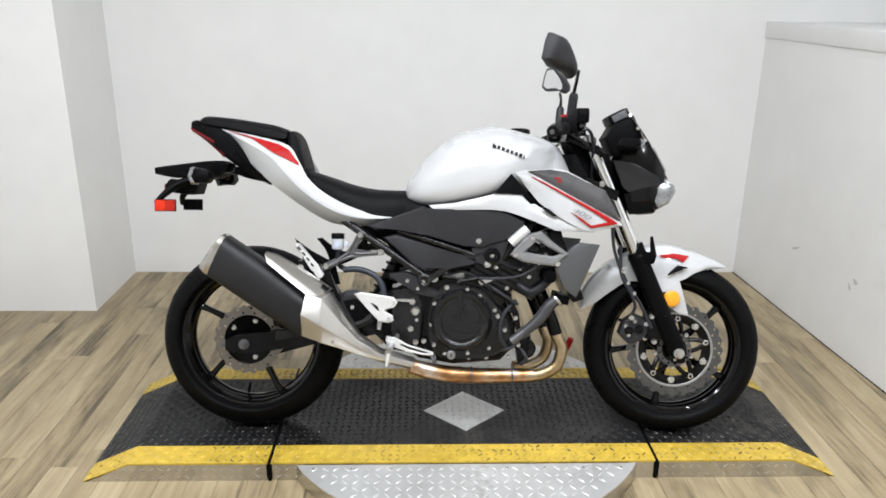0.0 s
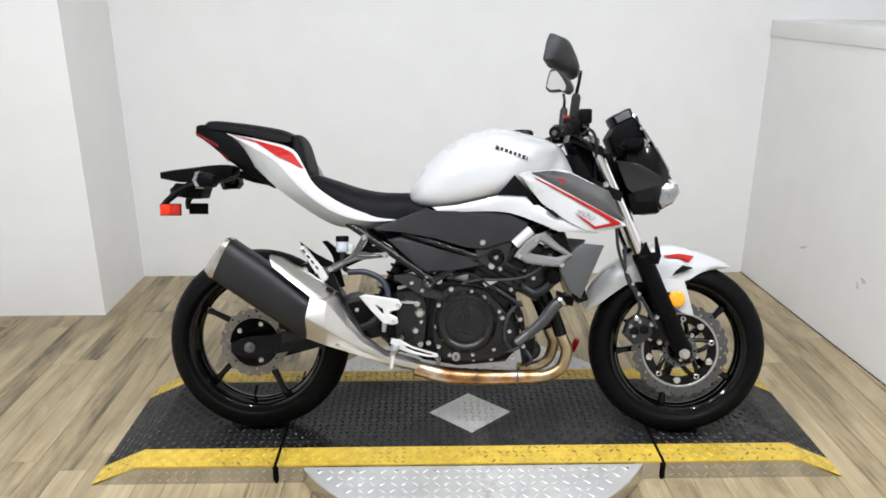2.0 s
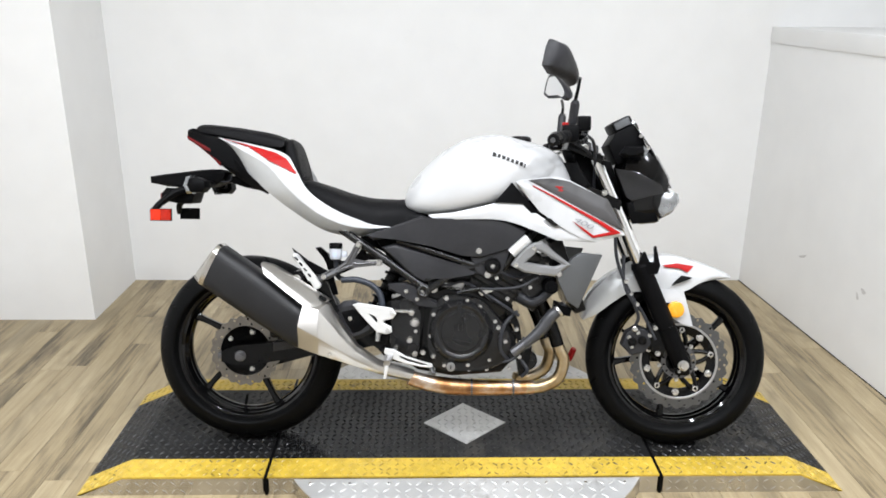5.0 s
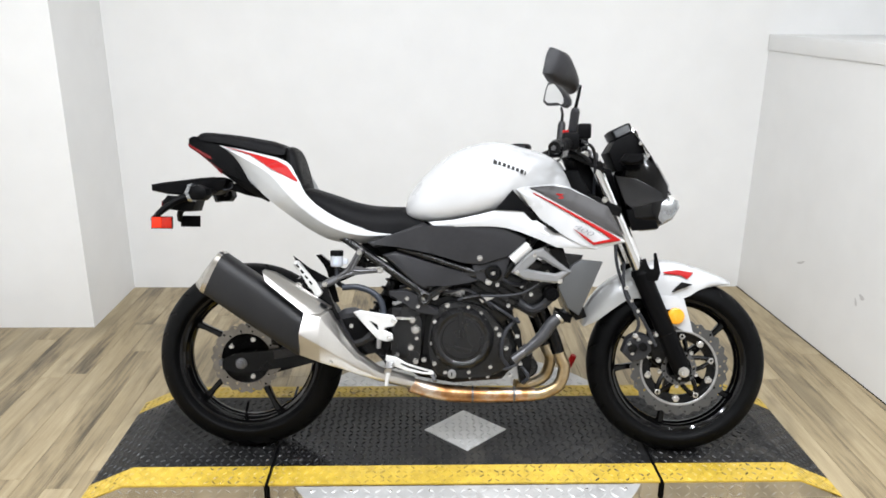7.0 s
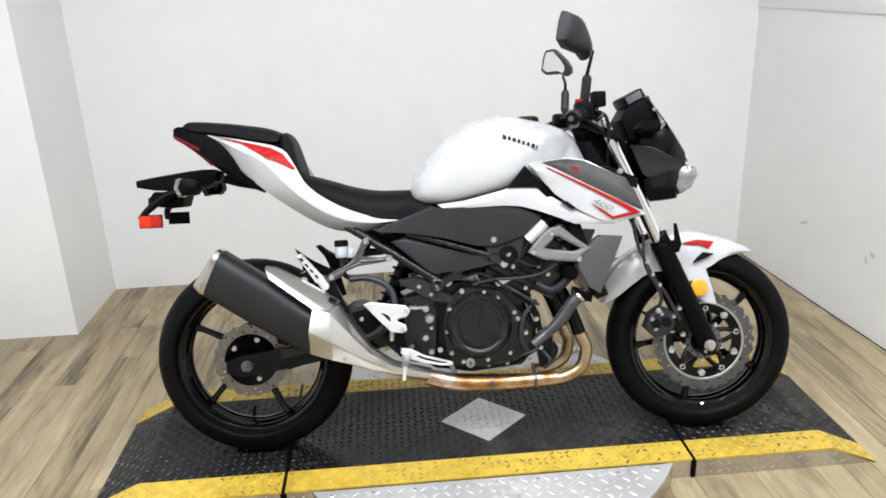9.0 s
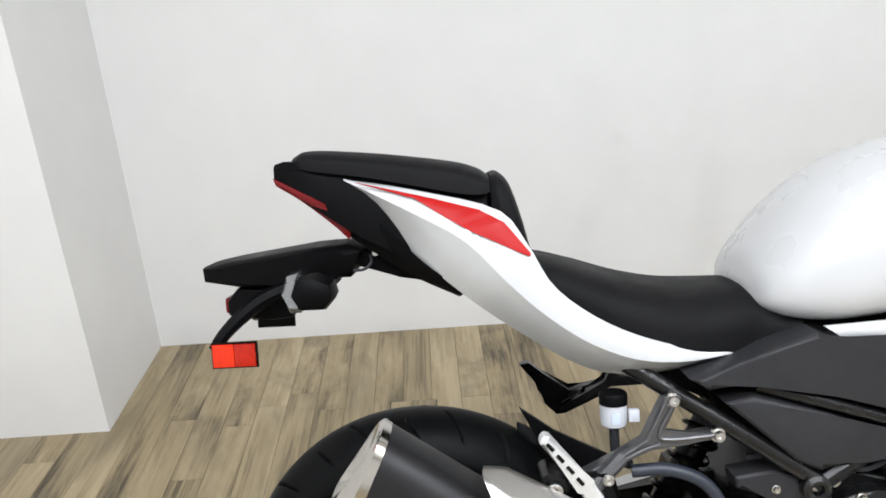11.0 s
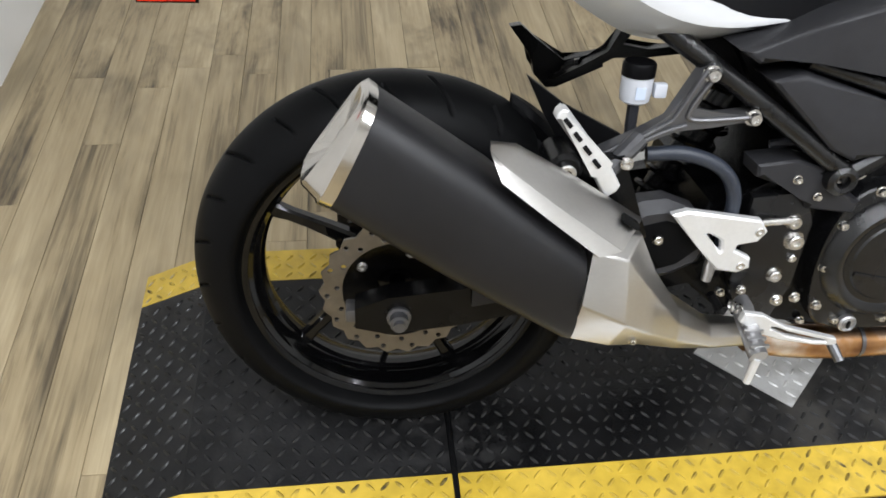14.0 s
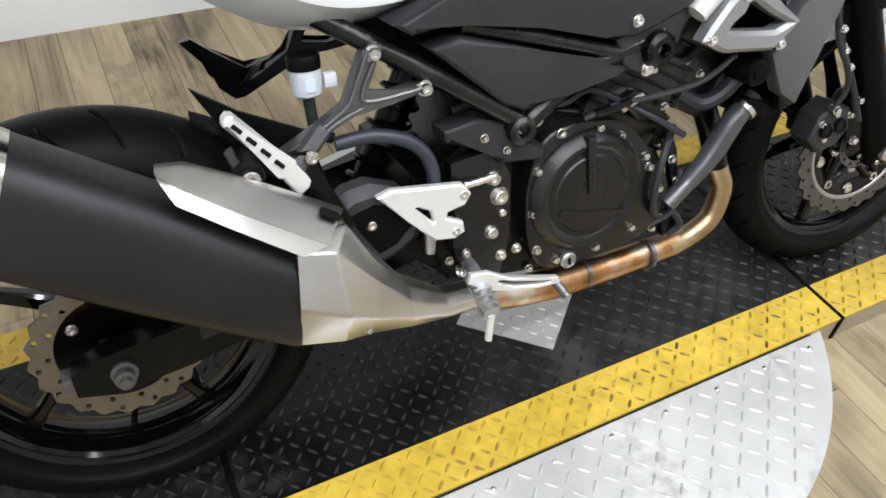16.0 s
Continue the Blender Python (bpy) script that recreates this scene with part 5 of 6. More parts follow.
for x, z, u in ((0.19, 0.470, 0.12), (0.205, 0.515, 0.12), (0.175, 0.540, 0.12), (0.235, 0.560, 0.12), (0.255, 0.585, 0.12), (0.10, 0.545, 0.14), (0.135, 0.480, 0.13), (-0.175, 0.500, 0.145), (-0.245, 0.405, 0.12), (-0.225, 0.310, 0.12), (0.02, 0.256, 0.118), (-0.09, 0.256, 0.118), (0.075, 0.258, 0.118), (0.145, 0.262, 0.116)):
    bolt(bike, x, z, u, 0.0055, 0.006)
part("engine_bracket", prism([(0.105, 0.470), (0.150, 0.455), (0.175, 0.400), (0.185, 0.330), (0.172, 0.325), (0.160, 0.390), (0.135, 0.440)], 0.112, 0.124, 0.003), BLACK_METAL, bike)
part("engine_bracket", prism([(0.165, 0.300), (0.215, 0.330), (0.205, 0.250), (0.175, 0.235)], 0.080, 0.112, 0.004), BLACK_METAL, bike)
part("clutch_arm", prism([(0.045, 0.500), (0.085, 0.515), (0.092, 0.505), (0.055, 0.488)], 0.128, 0.140, 0.002), STEEL, bike)
part("spark_lead", tube([(0.08, -0.12, 0.60), (0.12, -0.145, 0.56), (0.17, -0.130, 0.545), (0.21, -0.12, 0.57)], 0.0055, 8, 20), HOSE, bike)
part("coolant_hose", tube([(0.262, -0.14, 0.505), (0.235, -0.135, 0.480), (0.205, -0.125, 0.470), (0.17, -0.115, 0.490)], 0.013, 10, 20), HOSE, bike)
part("wiring", tube([(-0.10, -0.12, 0.535), (-0.05, -0.135, 0.520), (0.0, -0.13, 0.530), (0.05, -0.14, 0.505), (0.09, -0.13, 0.47)], 0.004, 6, 24), HOSE, bike)

# ---- radiator and its covers ----
rad = part("radiator", box(-0.018, 0.018, -0.165, 0.165, -0.115, 0.115, 0.004), BLACK_METAL, bike, "black radiator")
rad.matrix_basis = Matrix.Translation((0.315, 0, 0.555)) @ Matrix.Rotation(radians(-20), 4, "Y")
for s in (1, -1):
    part("radiator_cover", prism([(0.322, 0.612), (0.346, 0.628), (0.412, 0.622), (0.385, 0.560), (0.343, 0.460), (0.309, 0.482), (0.278, 0.548)], s * 0.160, s * 0.186, 0.005), GREY_PAINT, bike, "metallic grey radiator cover")
    br = part("shroud_bracket", ring_plate([(0.205, 0.655), (0.232, 0.660), (0.275, 0.624), (0.318, 0.592), (0.296, 0.574), (0.272, 0.556), (0.180, 0.567), (0.140, 0.588), (0.152, 0.606), (0.180, 0.638)], [(0.216, 0.632), (0.226, 0.632), (0.255, 0.613), (0.292, 0.593), (0.282, 0.589), (0.270, 0.585), (0.215, 0.592), (0.186, 0.598), (0.192, 0.606), (0.205, 0.620)], s * 0.168, s * 0.194, 0.006), BRACKET, bike, "cast aluminium look shroud bracket")
    if s == 1:
        for x, z in ((0.155, 0.590), (0.207, 0.640), (0.283, 0.564)):
            bolt(br, x, z, 0.192, 0.0075, 0.005)
part("canister", tube([(0.142, -0.168, 0.622), (0.192, -0.168, 0.668)], [0.016, 0.0165, 0.016], 16, 8), WHITE_ALU, bike, "bright aluminium canister")
part("filler_neck", lathe([(0.0001, 0.186), (0.010, 0.186), (0.012, 0.182), (0.019, 0.182), (0.021, 0.178), (0.021, 0.13)], 28, (0.262, 0, 0.522)), BLACK_PLASTIC, bike)
part("horn", prism([(0.285, 0.47), (0.33, 0.455), (0.325, 0.43), (0.28, 0.44)], 0.06, 0.15, 0.006), BLACK_PLASTIC, bike)

# ---- foot controls ----
part("heel_guard", ring_plate([(-0.338, 0.458), (-0.318, 0.464), (-0.216, 0.449), (-0.204, 0.432), (-0.214, 0.417), (-0.240, 0.412), (-0.242, 0.404), (-0.218, 0.392), (-0.216, 0.376), (-0.232, 0.369), (-0.262, 0.374), (-0.300, 0.416)], [(-0.2864, 0.4297), (-0.2827, 0.4304), (-0.2678, 0.4223), (-0.2653, 0.4204), (-0.2641, 0.418), (-0.2628, 0.4142), (-0.2616, 0.4099), (-0.261, 0.4068), (-0.261, 0.4043), (-0.2622, 0.4031), (-0.2641, 0.4043), (-0.2796, 0.4217)], 0.150, 0.162, 0.003), WHITE_ALU, bike, "bright aluminium heel guard with slot")
bolt(bike, -0.216, 0.433, 0.160, 0.007, 0.004)
bolt(bike, -0.230, 0.381, 0.160, 0.007, 0.004)
part("guard_stay", tube([(-0.21, -0.15, 0.440), (-0.158, -0.14, 0.438)], 0.005), STEEL, bike)
part("brake_pedal", ring_plate([(-0.232, 0.336), (-0.205, 0.332), (-0.170, 0.312), (-0.120, 0.298), (-0.092, 0.290), (-0.088, 0.279), (-0.122, 0.281), (-0.170, 0.290), (-0.208, 0.303), (-0.236, 0.322)], [(-0.190, 0.313), (-0.184, 0.313), (-0.165, 0.305), (-0.125, 0.2935), (-0.106, 0.289), (-0.106, 0.286), (-0.125, 0.287), (-0.165, 0.297), (-0.184, 0.306), (-0.190, 0.309)], 0.200, 0.209, 0.0015), WHITE_ALU, bike, "bright slotted aluminium brake pedal")
part("pedal_tip", tube([(-0.096, -0.196, 0.284), (-0.086, -0.222, 0.262)], [0.0075, 0.0065], 10, 4), CAST, bike)
part("foot_peg", tube([(-0.210, -0.150, 0.320), (-0.216, -0.185, 0.312), (-0.224, -0.252, 0.298)], [0.010, 0.015, 0.014, 0.013], 12, 12, flat=0.7), ALU, bike, "ribbed light alloy foot peg")
for k in range(5):
    part("peg_tooth", box(-0.013, 0.013, -0.0022, 0.0022, -0.002, 0.003, 0.0008), ALU, bike).matrix_basis = Matrix.Translation((-0.2175 - 0.0012 * k, -0.194 - 0.0125 * k, 0.3195 - 0.0026 * k))
part("peg_feeler", tube([(-0.223, -0.248, 0.292), (-0.229, -0.250, 0.254)], [0.0058, 0.0050], 10, 3), WHITE_ALU, bike)
part("master_cylinder", tube([(-0.262, -0.140, 0.345), (-0.258, -0.138, 0.395)], [0.007, 0.009, 0.007], 12, 8), ALU, bike)
part("brake_switch", tube([(-0.250, -0.140, 0.322), (-0.235, -0.145, 0.300)], 0.006), BLACK_PLASTIC, bike)
for k in range(5):
    part("spring_coil", lathe([(0.006, -0.002), (0.009, 0), (0.006, 0.002)], 12, (-0.235 + 0.007 * k, -0.175, 0.325 - 0.003 * k), "x", close=True), STEEL, bike)
part("peg_back_plate", prism([(-0.532, 0.625), (-0.482, 0.588), (-0.405, 0.548), (-0.388, 0.483), (-0.425, 0.475), (-0.476, 0.526), (-0.506, 0.574)], 0.104, 0.112, 0.002), BLACK_PLASTIC, bike, "pointed black plate behind the passenger peg")
shield = part("pipe_shield", prism([(-0.402, 0.442), (-0.370, 0.464), (-0.338, 0.468), (-0.296, 0.452), (-0.262, 0.412), (-0.276, 0.371), (-0.310, 0.352), (-0.342, 0.342), (-0.375, 0.395)], 0.108, 0.146, 0.014, seg=1), SHIELD, bike, "dark grey plastic shield over the link pipe")
part("shield_inset", prism([(-0.374, 0.434), (-0.338, 0.443), (-0.302, 0.432), (-0.282, 0.404), (-0.312, 0.376), (-0.338, 0.368), (-0.358, 0.402)], 0.143, 0.1475, 0.003), BLACK_PLASTIC, shield)
bolt(shield, -0.345, 0.415, 0.1475, 0.0075, 0.005)

# ---- passenger pegs, reservoir, shock ----
for s in (1, -1):
    m = WHITE_ALU if s == 1 else BLACK_METAL
    st = part("peg_bracket", prism([(-0.320, 0.652), (-0.308, 0.642), (-0.340, 0.594), (-0.300, 0.587), (-0.252, 0.593), (-0.249, 0.580), (-0.300, 0.574), (-0.352, 0.573), (-0.400, 0.547), (-0.440, 0.529), (-0.446, 0.538), (-0.400, 0.561), (-0.362, 0.583), (-0.334, 0.640)], s * 0.128, s * 0.150, 0.005, seg=3), CAST if s == 1 else BLACK_METAL, bike, "forked cast passenger peg bracket")
    for pts in ([(-0.327, 0.645), (-0.354, 0.590), (-0.366, 0.578), (-0.440, 0.534)], [(-0.312, 0.645), (-0.338, 0.598), (-0.330, 0.583), (-0.256, 0.587)], [(-0.340, 0.577), (-0.372, 0.566), (-0.420, 0.540)]):
        part("bracket_ridge", tube([(x, -s * 0.151, z) for x, z in pts], 0.0032, 8, 18), CAST if s == 1 else BLACK_METAL, st)
    part("bracket_foot", tube([(-0.395, -s * 0.146, 0.556), (-0.440, -s * 0.186, 0.534)], [0.012, 0.011], 10, 6), CAST if s == 1 else BLACK_METAL, st)
    if s == 1:
        outline = [(-0.5127, 0.6038), (-0.511, 0.611), (-0.506, 0.6155), (-0.4993, 0.6142), (-0.4433, 0.5455), (-0.4405, 0.545), (-0.4265, 0.521), (-0.4300, 0.513), (-0.4400, 0.506), (-0.4455, 0.507), (-0.4595, 0.531), (-0.4580, 0.5345)]
    else:
        outline = [(-0.509, 0.611), (-0.492, 0.614), (-0.467, 0.593), (-0.421, 0.560), (-0.366, 0.573), (-0.357, 0.550), (-0.429, 0.517), (-0.445, 0.516), (-0.466, 0.537), (-0.471, 0.557), (-0.482, 0.577)]
    peg = part("passenger_peg", prism(outline, s * 0.182 if s > 0 else -0.158, s * 0.202 if s > 0 else -0.180, 0.005, seg=3), m, bike, "folded slotted passenger peg" if s > 0 else "black passenger peg bracket")
    if s == 1:
        for k in range(4):
            ob = part("peg_slot", box(-0.0065, 0.0065, -0.002, 0.002, -0.0026, 0.0026, 0.001), DARK, peg)
            ob.matrix_basis = Matrix.Translation((-0.4990 + 0.0130 * k, -0.2025, 0.6000 - 0.0165 * k)) @ Matrix.Rotation(radians(49), 4, "Y")
        part("peg_boss", lathe([(0.008, 0.206), (0.016, 0.206), (0.021, 0.200), (0.022, 0.150), (0.008, 0.150)], 24, (-0.4955, 0, 0.5415), close=True), BLACK_METAL, bike)
        bolt(bike, -0.4955, 0.5415, 0.204, 0.013, 0.010)
        bolt(bike, -0.321, 0.640, 0.150, 0.009, 0.010)
        bolt(bike, -0.258, 0.586, 0.150, 0.009, 0.010)
        bolt(bike, -0.420, 0.545, 0.192, 0.007, 0.006)
    if s == 1:
        part("hanger_link", prism([(-0.505, 0.528), (-0.48, 0.550), (-0.42, 0.550), (-0.375, 0.440), (-0.400, 0.430), (-0.44, 0.51)], s * 0.170, s * 0.184, 0.003), BLACK_METAL, bike)
res = part("brake_reservoir", lathe([(0.014, 0.592), (0.018, 0.595), (0.0195, 0.606), (0.0195, 0.628), (0.012, 0.628)], 24, (-0.396, -0.112, 0), "z"), FROSTED, bike, "translucent brake fluid reservoir")
part("reservoir_cap", lathe([(0.0205, 0.626), (0.0205, 0.640), (0.0185, 0.643), (0.0001, 0.643)], 24, (-0.396, -0.112, 0), "z"), BLACK_PLASTIC, res, "black screw cap")
part("reservoir_label", prism([(-0.402, 0.601), (-0.390, 0.601), (-0.390, 0.616), (-0.402, 0.616)], 0.1305, 0.1322, 0), LABEL_BLUE, res)
part("reservoir_lug", box(-0.376, -0.360, -0.124, -0.112, 0.600, 0.618, 0.003), FROSTED, res)
part("reservoir_hose", tube([(-0.396, -0.112, 0.594), (-0.392, -0.110, 0.545), (-0.372, -0.108, 0.530)], 0.0075, 10), HOSE, bike)
part("brake_hose", tube([(-0.375, -0.130, 0.530), (-0.325, -0.135, 0.532), (-0.275, -0.138, 0.512), (-0.250, -0.138, 0.470), (-0.252, -0.138, 0.400)], 0.0095, 12, 28), BLUE_HOSE, bike, "blue-grey rubber brake hose")
part("shock_absorber", tube([(-0.30, 0.02, 0.39), (-0.21, 0.02, 0.56)], 0.024, 14, 4), BLACK_METAL, bike)
coil = [(-0.30 + 0.09 * k / 60 + 0.030 * math.cos(k * 0.7) * 0.88, 0.02 + 0.030 * math.sin(k * 0.7), 0.39 + 0.17 * k / 60 - 0.030 * math.cos(k * 0.7) * 0.47) for k in range(61)]
part("shock_spring", tube(coil, 0.005, 6, 121), BLACK_METAL, bike)
part("battery_tray", prism([(-0.33, 0.655), (-0.20, 0.590), (-0.16, 0.62), (-0.25, 0.70)], -0.09, 0.09, 0.005), BLACK_PLASTIC, bike)

# ---- front end: everything here turns with the bars ----
def steer(ob):
    ob.matrix_basis = STEER @ ob.matrix_basis
    return ob


def fork_at(z):
    return 0.549 + (0.591 - z) * 0.4475


for s in (1, -1):
    u = 0.098
    tube_ob = steer(part("fork_tube", tube([(fork_at(0.925), -s * u, 0.925), (fork_at(0.56), -s * u, 0.56)], 0.0205, 24), CHROME, bike, "polished fork tube"))
    part("fork_cap", lathe([(0.0001, 0.962), (0.008, 0.962), (0.010, 0.955), (0.019, 0.955), (0.0215, 0.948), (0.0215, 0.918)], 18, (fork_at(0.945), -s * u, 0), "z"), CAST, tube_ob)
    leg = steer(part("fork_leg", tube([(fork_at(0.600), -s * u, 0.600), (fork_at(0.585), -s * u, 0.585), (fork_at(0.575), -s * u, 0.575), (fork_at(0.45), -s * u, 0.45), (fork_at(0.33), -s * u, 0.33), (fork_at(0.268), -s * u * 0.98, 0.268)], [0.026, 0.031, 0.029, 0.0285, 0.029, 0.026], 20, 36), BLACK_PLASTIC, bike, "satin black fork leg"))
    part("fork_band", lathe([(0.028, -0.002), (0.0305, -0.001), (0.0305, 0.001), (0.028, 0.002)], 24, (0, 0, 0), "z", close=True), BLACK_METAL, leg).matrix_basis = Matrix.Translation((fork_at(0.40), -s * u, 0.40)) @ Matrix.Rotation(-RAKE, 4, "Y")
    part("axle_clamp", box(-0.022, 0.022, -0.016, 0.016, -0.030, 0.026, 0.008), BLACK_METAL, leg).matrix_basis = Matrix.Translation((0.688, -s * u, 0.278))
    bolt(leg, 0.676, 0.262, s * u + 0.014, 0.006, 0.005) if s == 1 else None
steer(part("axle_nut", lathe([(0.0001, 0.018), (0.010, 0.018), (0.012, 0.014), (0.0165, 0.013), (0.0165, 0.0)], 12, (0.686, -0.114, 0.283)), STEEL, bike, "bright steel front axle nut"))
for z, w, h in ((0.935, 0.125, 0.016), (0.800, 0.122, 0.020)):
    steer(part("fork_yoke", prism([(fork_at(z) - 0.075, z + 0.034), (fork_at(z) + 0.030, z - 0.012), (fork_at(z) + 0.024, z - 0.012 - h * 1.6), (fork_at(z) - 0.082, z + 0.034 - h * 1.6)], -w, w, 0.006), BLACK_METAL, bike))
    for s in (1, -1):
        bolt(bike, fork_at(z) - 0.03, z + 0.008, w, 0.008, 0.006) if s == 1 else None
part("steering_head", tube([(0.338, 0, 0.955), (0.408, 0, 0.790)], 0.034, 16, 4), BLACK_METAL, bike)
part("head_cover", prism([(0.30, 0.90), (0.345, 0.90), (0.42, 0.775), (0.43, 0.72), (0.37, 0.73), (0.31, 0.82)], -0.10, 0.10, 0.01), BLACK_PLASTIC, bike)

# added black block: darkens the headstock and hides the far fork tube
part("headstock_dark_block", prism([(0.34, 0.93), (0.455, 0.905), (0.505, 0.735), (0.40, 0.715)], -0.066, 0.068, 0.006), BLACK_PLASTIC, bike)

# bars
BAR = [(0.262, -0.375, 0.957), (0.300, -0.27, 0.972), (0.345, -0.14, 0.998), (0.360, -0.05, 1.000), (0.360, 0.05, 1.000), (0.345, 0.14, 0.998), (0.300, 0.27, 0.972), (0.262, 0.375, 0.957)]
bar = steer(part("handlebar", tube(BAR, 0.0115, 14, 56), BLACK_METAL, bike, "black tapered handlebar"))
for s in (1, -1):
    part("bar_clamp", box(0.335, 0.385, -s * 0.045 - 0.016, -s * 0.045 + 0.016, 0.965, 1.018, 0.006), BLACK_METAL, bar)
    part("grip", tube([(0.258, -s * 0.385, 0.955), (0.296, -s * 0.28, 0.970)], [0.017, 0.0185, 0.0165, 0.0185, 0.0165, 0.018], 16, 22), SEAT_MAT, bar, "ribbed black rubber grip")
    part("bar_end", tube([(0.250, -s * 0.408, 0.951), (0.258, -s * 0.386, 0.955)], [0.017, 0.0205], 18, 3), BLACK_METAL, bar)
    part("bar_end_bolt", tube([(0.2475, -s * 0.4125, 0.950), (0.252, -s * 0.402, 0.952)], [0.007, 0.007], 6, 2), CAST, bar)
    part("switch_box", box(0.285, 0.335, -s * 0.235 - 0.028, -s * 0.235 + 0.028, 0.955, 1.005, 0.010), BLACK_PLASTIC, bar)
    part("lever", tube([(0.335, -s * 0.215, 0.975), (0.352, -s * 0.27, 0.966), (0.338, -s * 0.33, 0.955), (0.318, -s * 0.39, 0.945)], [0.009, 0.008, 0.007, 0.007], 10, 24, flat=0.7), BLACK_METAL, bar, "black hand lever")
    part("lever_perch", tube([(0.300, -s * 0.205, 0.985), (0.345, -s * 0.21, 0.978)], [0.017, 0.013], 12, 5), BLACK_METAL, bar)
    # mirror: stem, shell, glass
    part("mirror_stem", tube([(0.318, -s * 0.190, 0.985), (0.322, -s * 0.195, 1.020), (0.326, -s * 0.208, 1.075), (0.330, -s * 0.232, 1.105), (0.330, -s * 0.282, 1.132)], [0.0065, 0.0060, 0.0055, 0.0050, 0.0050], 10, 30), BLACK_METAL, bar)
    part("stem_boot", tube([(0.320, -s * 0.192, 1.005), (0.327, -s * 0.210, 1.078)], [0.0095, 0.0135, 0.0135, 0.0135, 0.0135, 0.0135, 0.0135, 0.0135, 0.0095], 14, 17), DARK_PANEL, bar, "grey rubber stem boot")
    if s == 1:
        centre, turn = Vector((0.268, -0.356, 1.163)), radians(-34)
    else:
        centre, turn = Vector((0.322, 0.375, 1.192)), radians(27)
    # outline across the mirror (outwards positive) and up
    face = [(-0.082, -0.048), (-0.066, -0.056), (-0.030, -0.042), (0.055, -0.036), (0.088, -0.018), (0.082, 0.030), (0.070, 0.052), (0.020, 0.050), (-0.045, 0.004), (-0.078, -0.028)]
    frame_m = Matrix.Translation(centre) @ Matrix.Rotation(turn, 4, "Z") @ Matrix.Rotation(radians(8), 4, "Y")
    P = lambda k, d: [Vector((d, -s * a * k, b * k)) for a, b in face]
    shell = part("mirror", loft([P(0.96, -0.006), P(1.0, -0.004), P(1.0, 0.006), P(0.95, 0.016), P(0.82, 0.027), P(0.60, 0.035), P(0.30, 0.038)]), DARK_PANEL, bar, "angular black rear-view mirror")
    shell.matrix_basis = frame_m
    part("mirror_glass", loft([P(0.80, -0.0085), P(0.80, -0.005)]), MIRROR_MAT, shell, "silvered mirror glass", smooth=False)
part("brake_fluid_cup", box(0.330, 0.368, -0.262, -0.222, 0.988, 1.030, 0.006), BLACK_PLASTIC, bar, "black front brake reservoir")
part("kill_switch", box(0.288, 0.305, -0.245, -0.225, 1.003, 1.012, 0.002), RED, bar, "red kill switch")
for pts in ([(0.345, -0.20, 0.985), (0.385, -0.165, 0.965), (0.400, -0.12, 0.91), (0.405, -0.075, 0.82), (0.425, -0.07, 0.72)], [(0.345, 0.20, 0.985), (0.42, 0.15, 0.97), (0.44, 0.08, 0.88), (0.40, 0.05, 0.80)], [(0.315, -0.19, 0.965), (0.38, -0.13, 0.93), (0.41, -0.06, 0.88)]):
    part("control_cable", tube(pts, 0.005, 8, 30), HOSE, bar)

# headlight cowl, screen, dials
cowl = steer(part("headlight_cowl", pillow([(0.472, 0.885), (0.492, 0.800), (0.508, 0.722), (0.560, 0.712), (0.606, 0.716), (0.632, 0.745), (0.640, 0.800), (0.640, 0.860), (0.600, 0.930), (0.545, 0.975), (0.490, 0.960)], [(-0.115, 0.55), (-0.105, 0.80), (-0.075, 0.93), (-0.03, 1.0), (0.03, 1.0), (0.075, 0.93), (0.105, 0.80), (0.115, 0.55)]), GLOSS_BLACK, bike, "gloss black angular headlight cowl"))
part("headlight", pillow([(0.590, 0.812), (0.630, 0.826), (0.658, 0.816), (0.664, 0.790), (0.640, 0.748), (0.605, 0.728), (0.588, 0.760)], [(-0.116, 0.62), (-0.110, 0.85), (-0.05, 1.0), (0.05, 1.0), (0.110, 0.85), (0.116, 0.62)], (0.630, 0.78)), CLEAR, cowl, "clear faceted headlight lens")
for s in (1, -1):
    part("cowl_side", prism([(0.462, 0.886), (0.530, 0.876), (0.604, 0.836), (0.612, 0.812), (0.515, 0.786), (0.496, 0.800)], s * 0.095, s * 0.116, 0.004), COWL_PAINT, cowl, "dark glossy cowl side")
    part("cowl_fin", prism([(0.500, 0.780), (0.575, 0.795), (0.600, 0.724), (0.520, 0.716)], s * 0.095, s * 0.110, 0.005), BLACK_PLASTIC, cowl)
    part("front_indicator_stalk", tube([(0.485, -s * 0.10, 0.925), (0.495, -s * 0.15, 0.932)], 0.009, 10), BLACK_PLASTIC, cowl)
    ind = part("front_indicator", pillow([(0.462, 0.926), (0.480, 0.950), (0.530, 0.950), (0.545, 0.935), (0.520, 0.918), (0.480, 0.915)], [(s * 0.140, 0.6), (s * 0.148, 0.95), (s * 0.185, 1.0), (s * 0.195, 0.6)]), BLACK_PLASTIC, cowl, "black front indicator")
    part("indicator_lens", prism([(0.530, 0.951), (0.547, 0.936), (0.533, 0.918)], s * 0.150, s * 0.190, 0.003), CLEAR, ind, "clear lens")
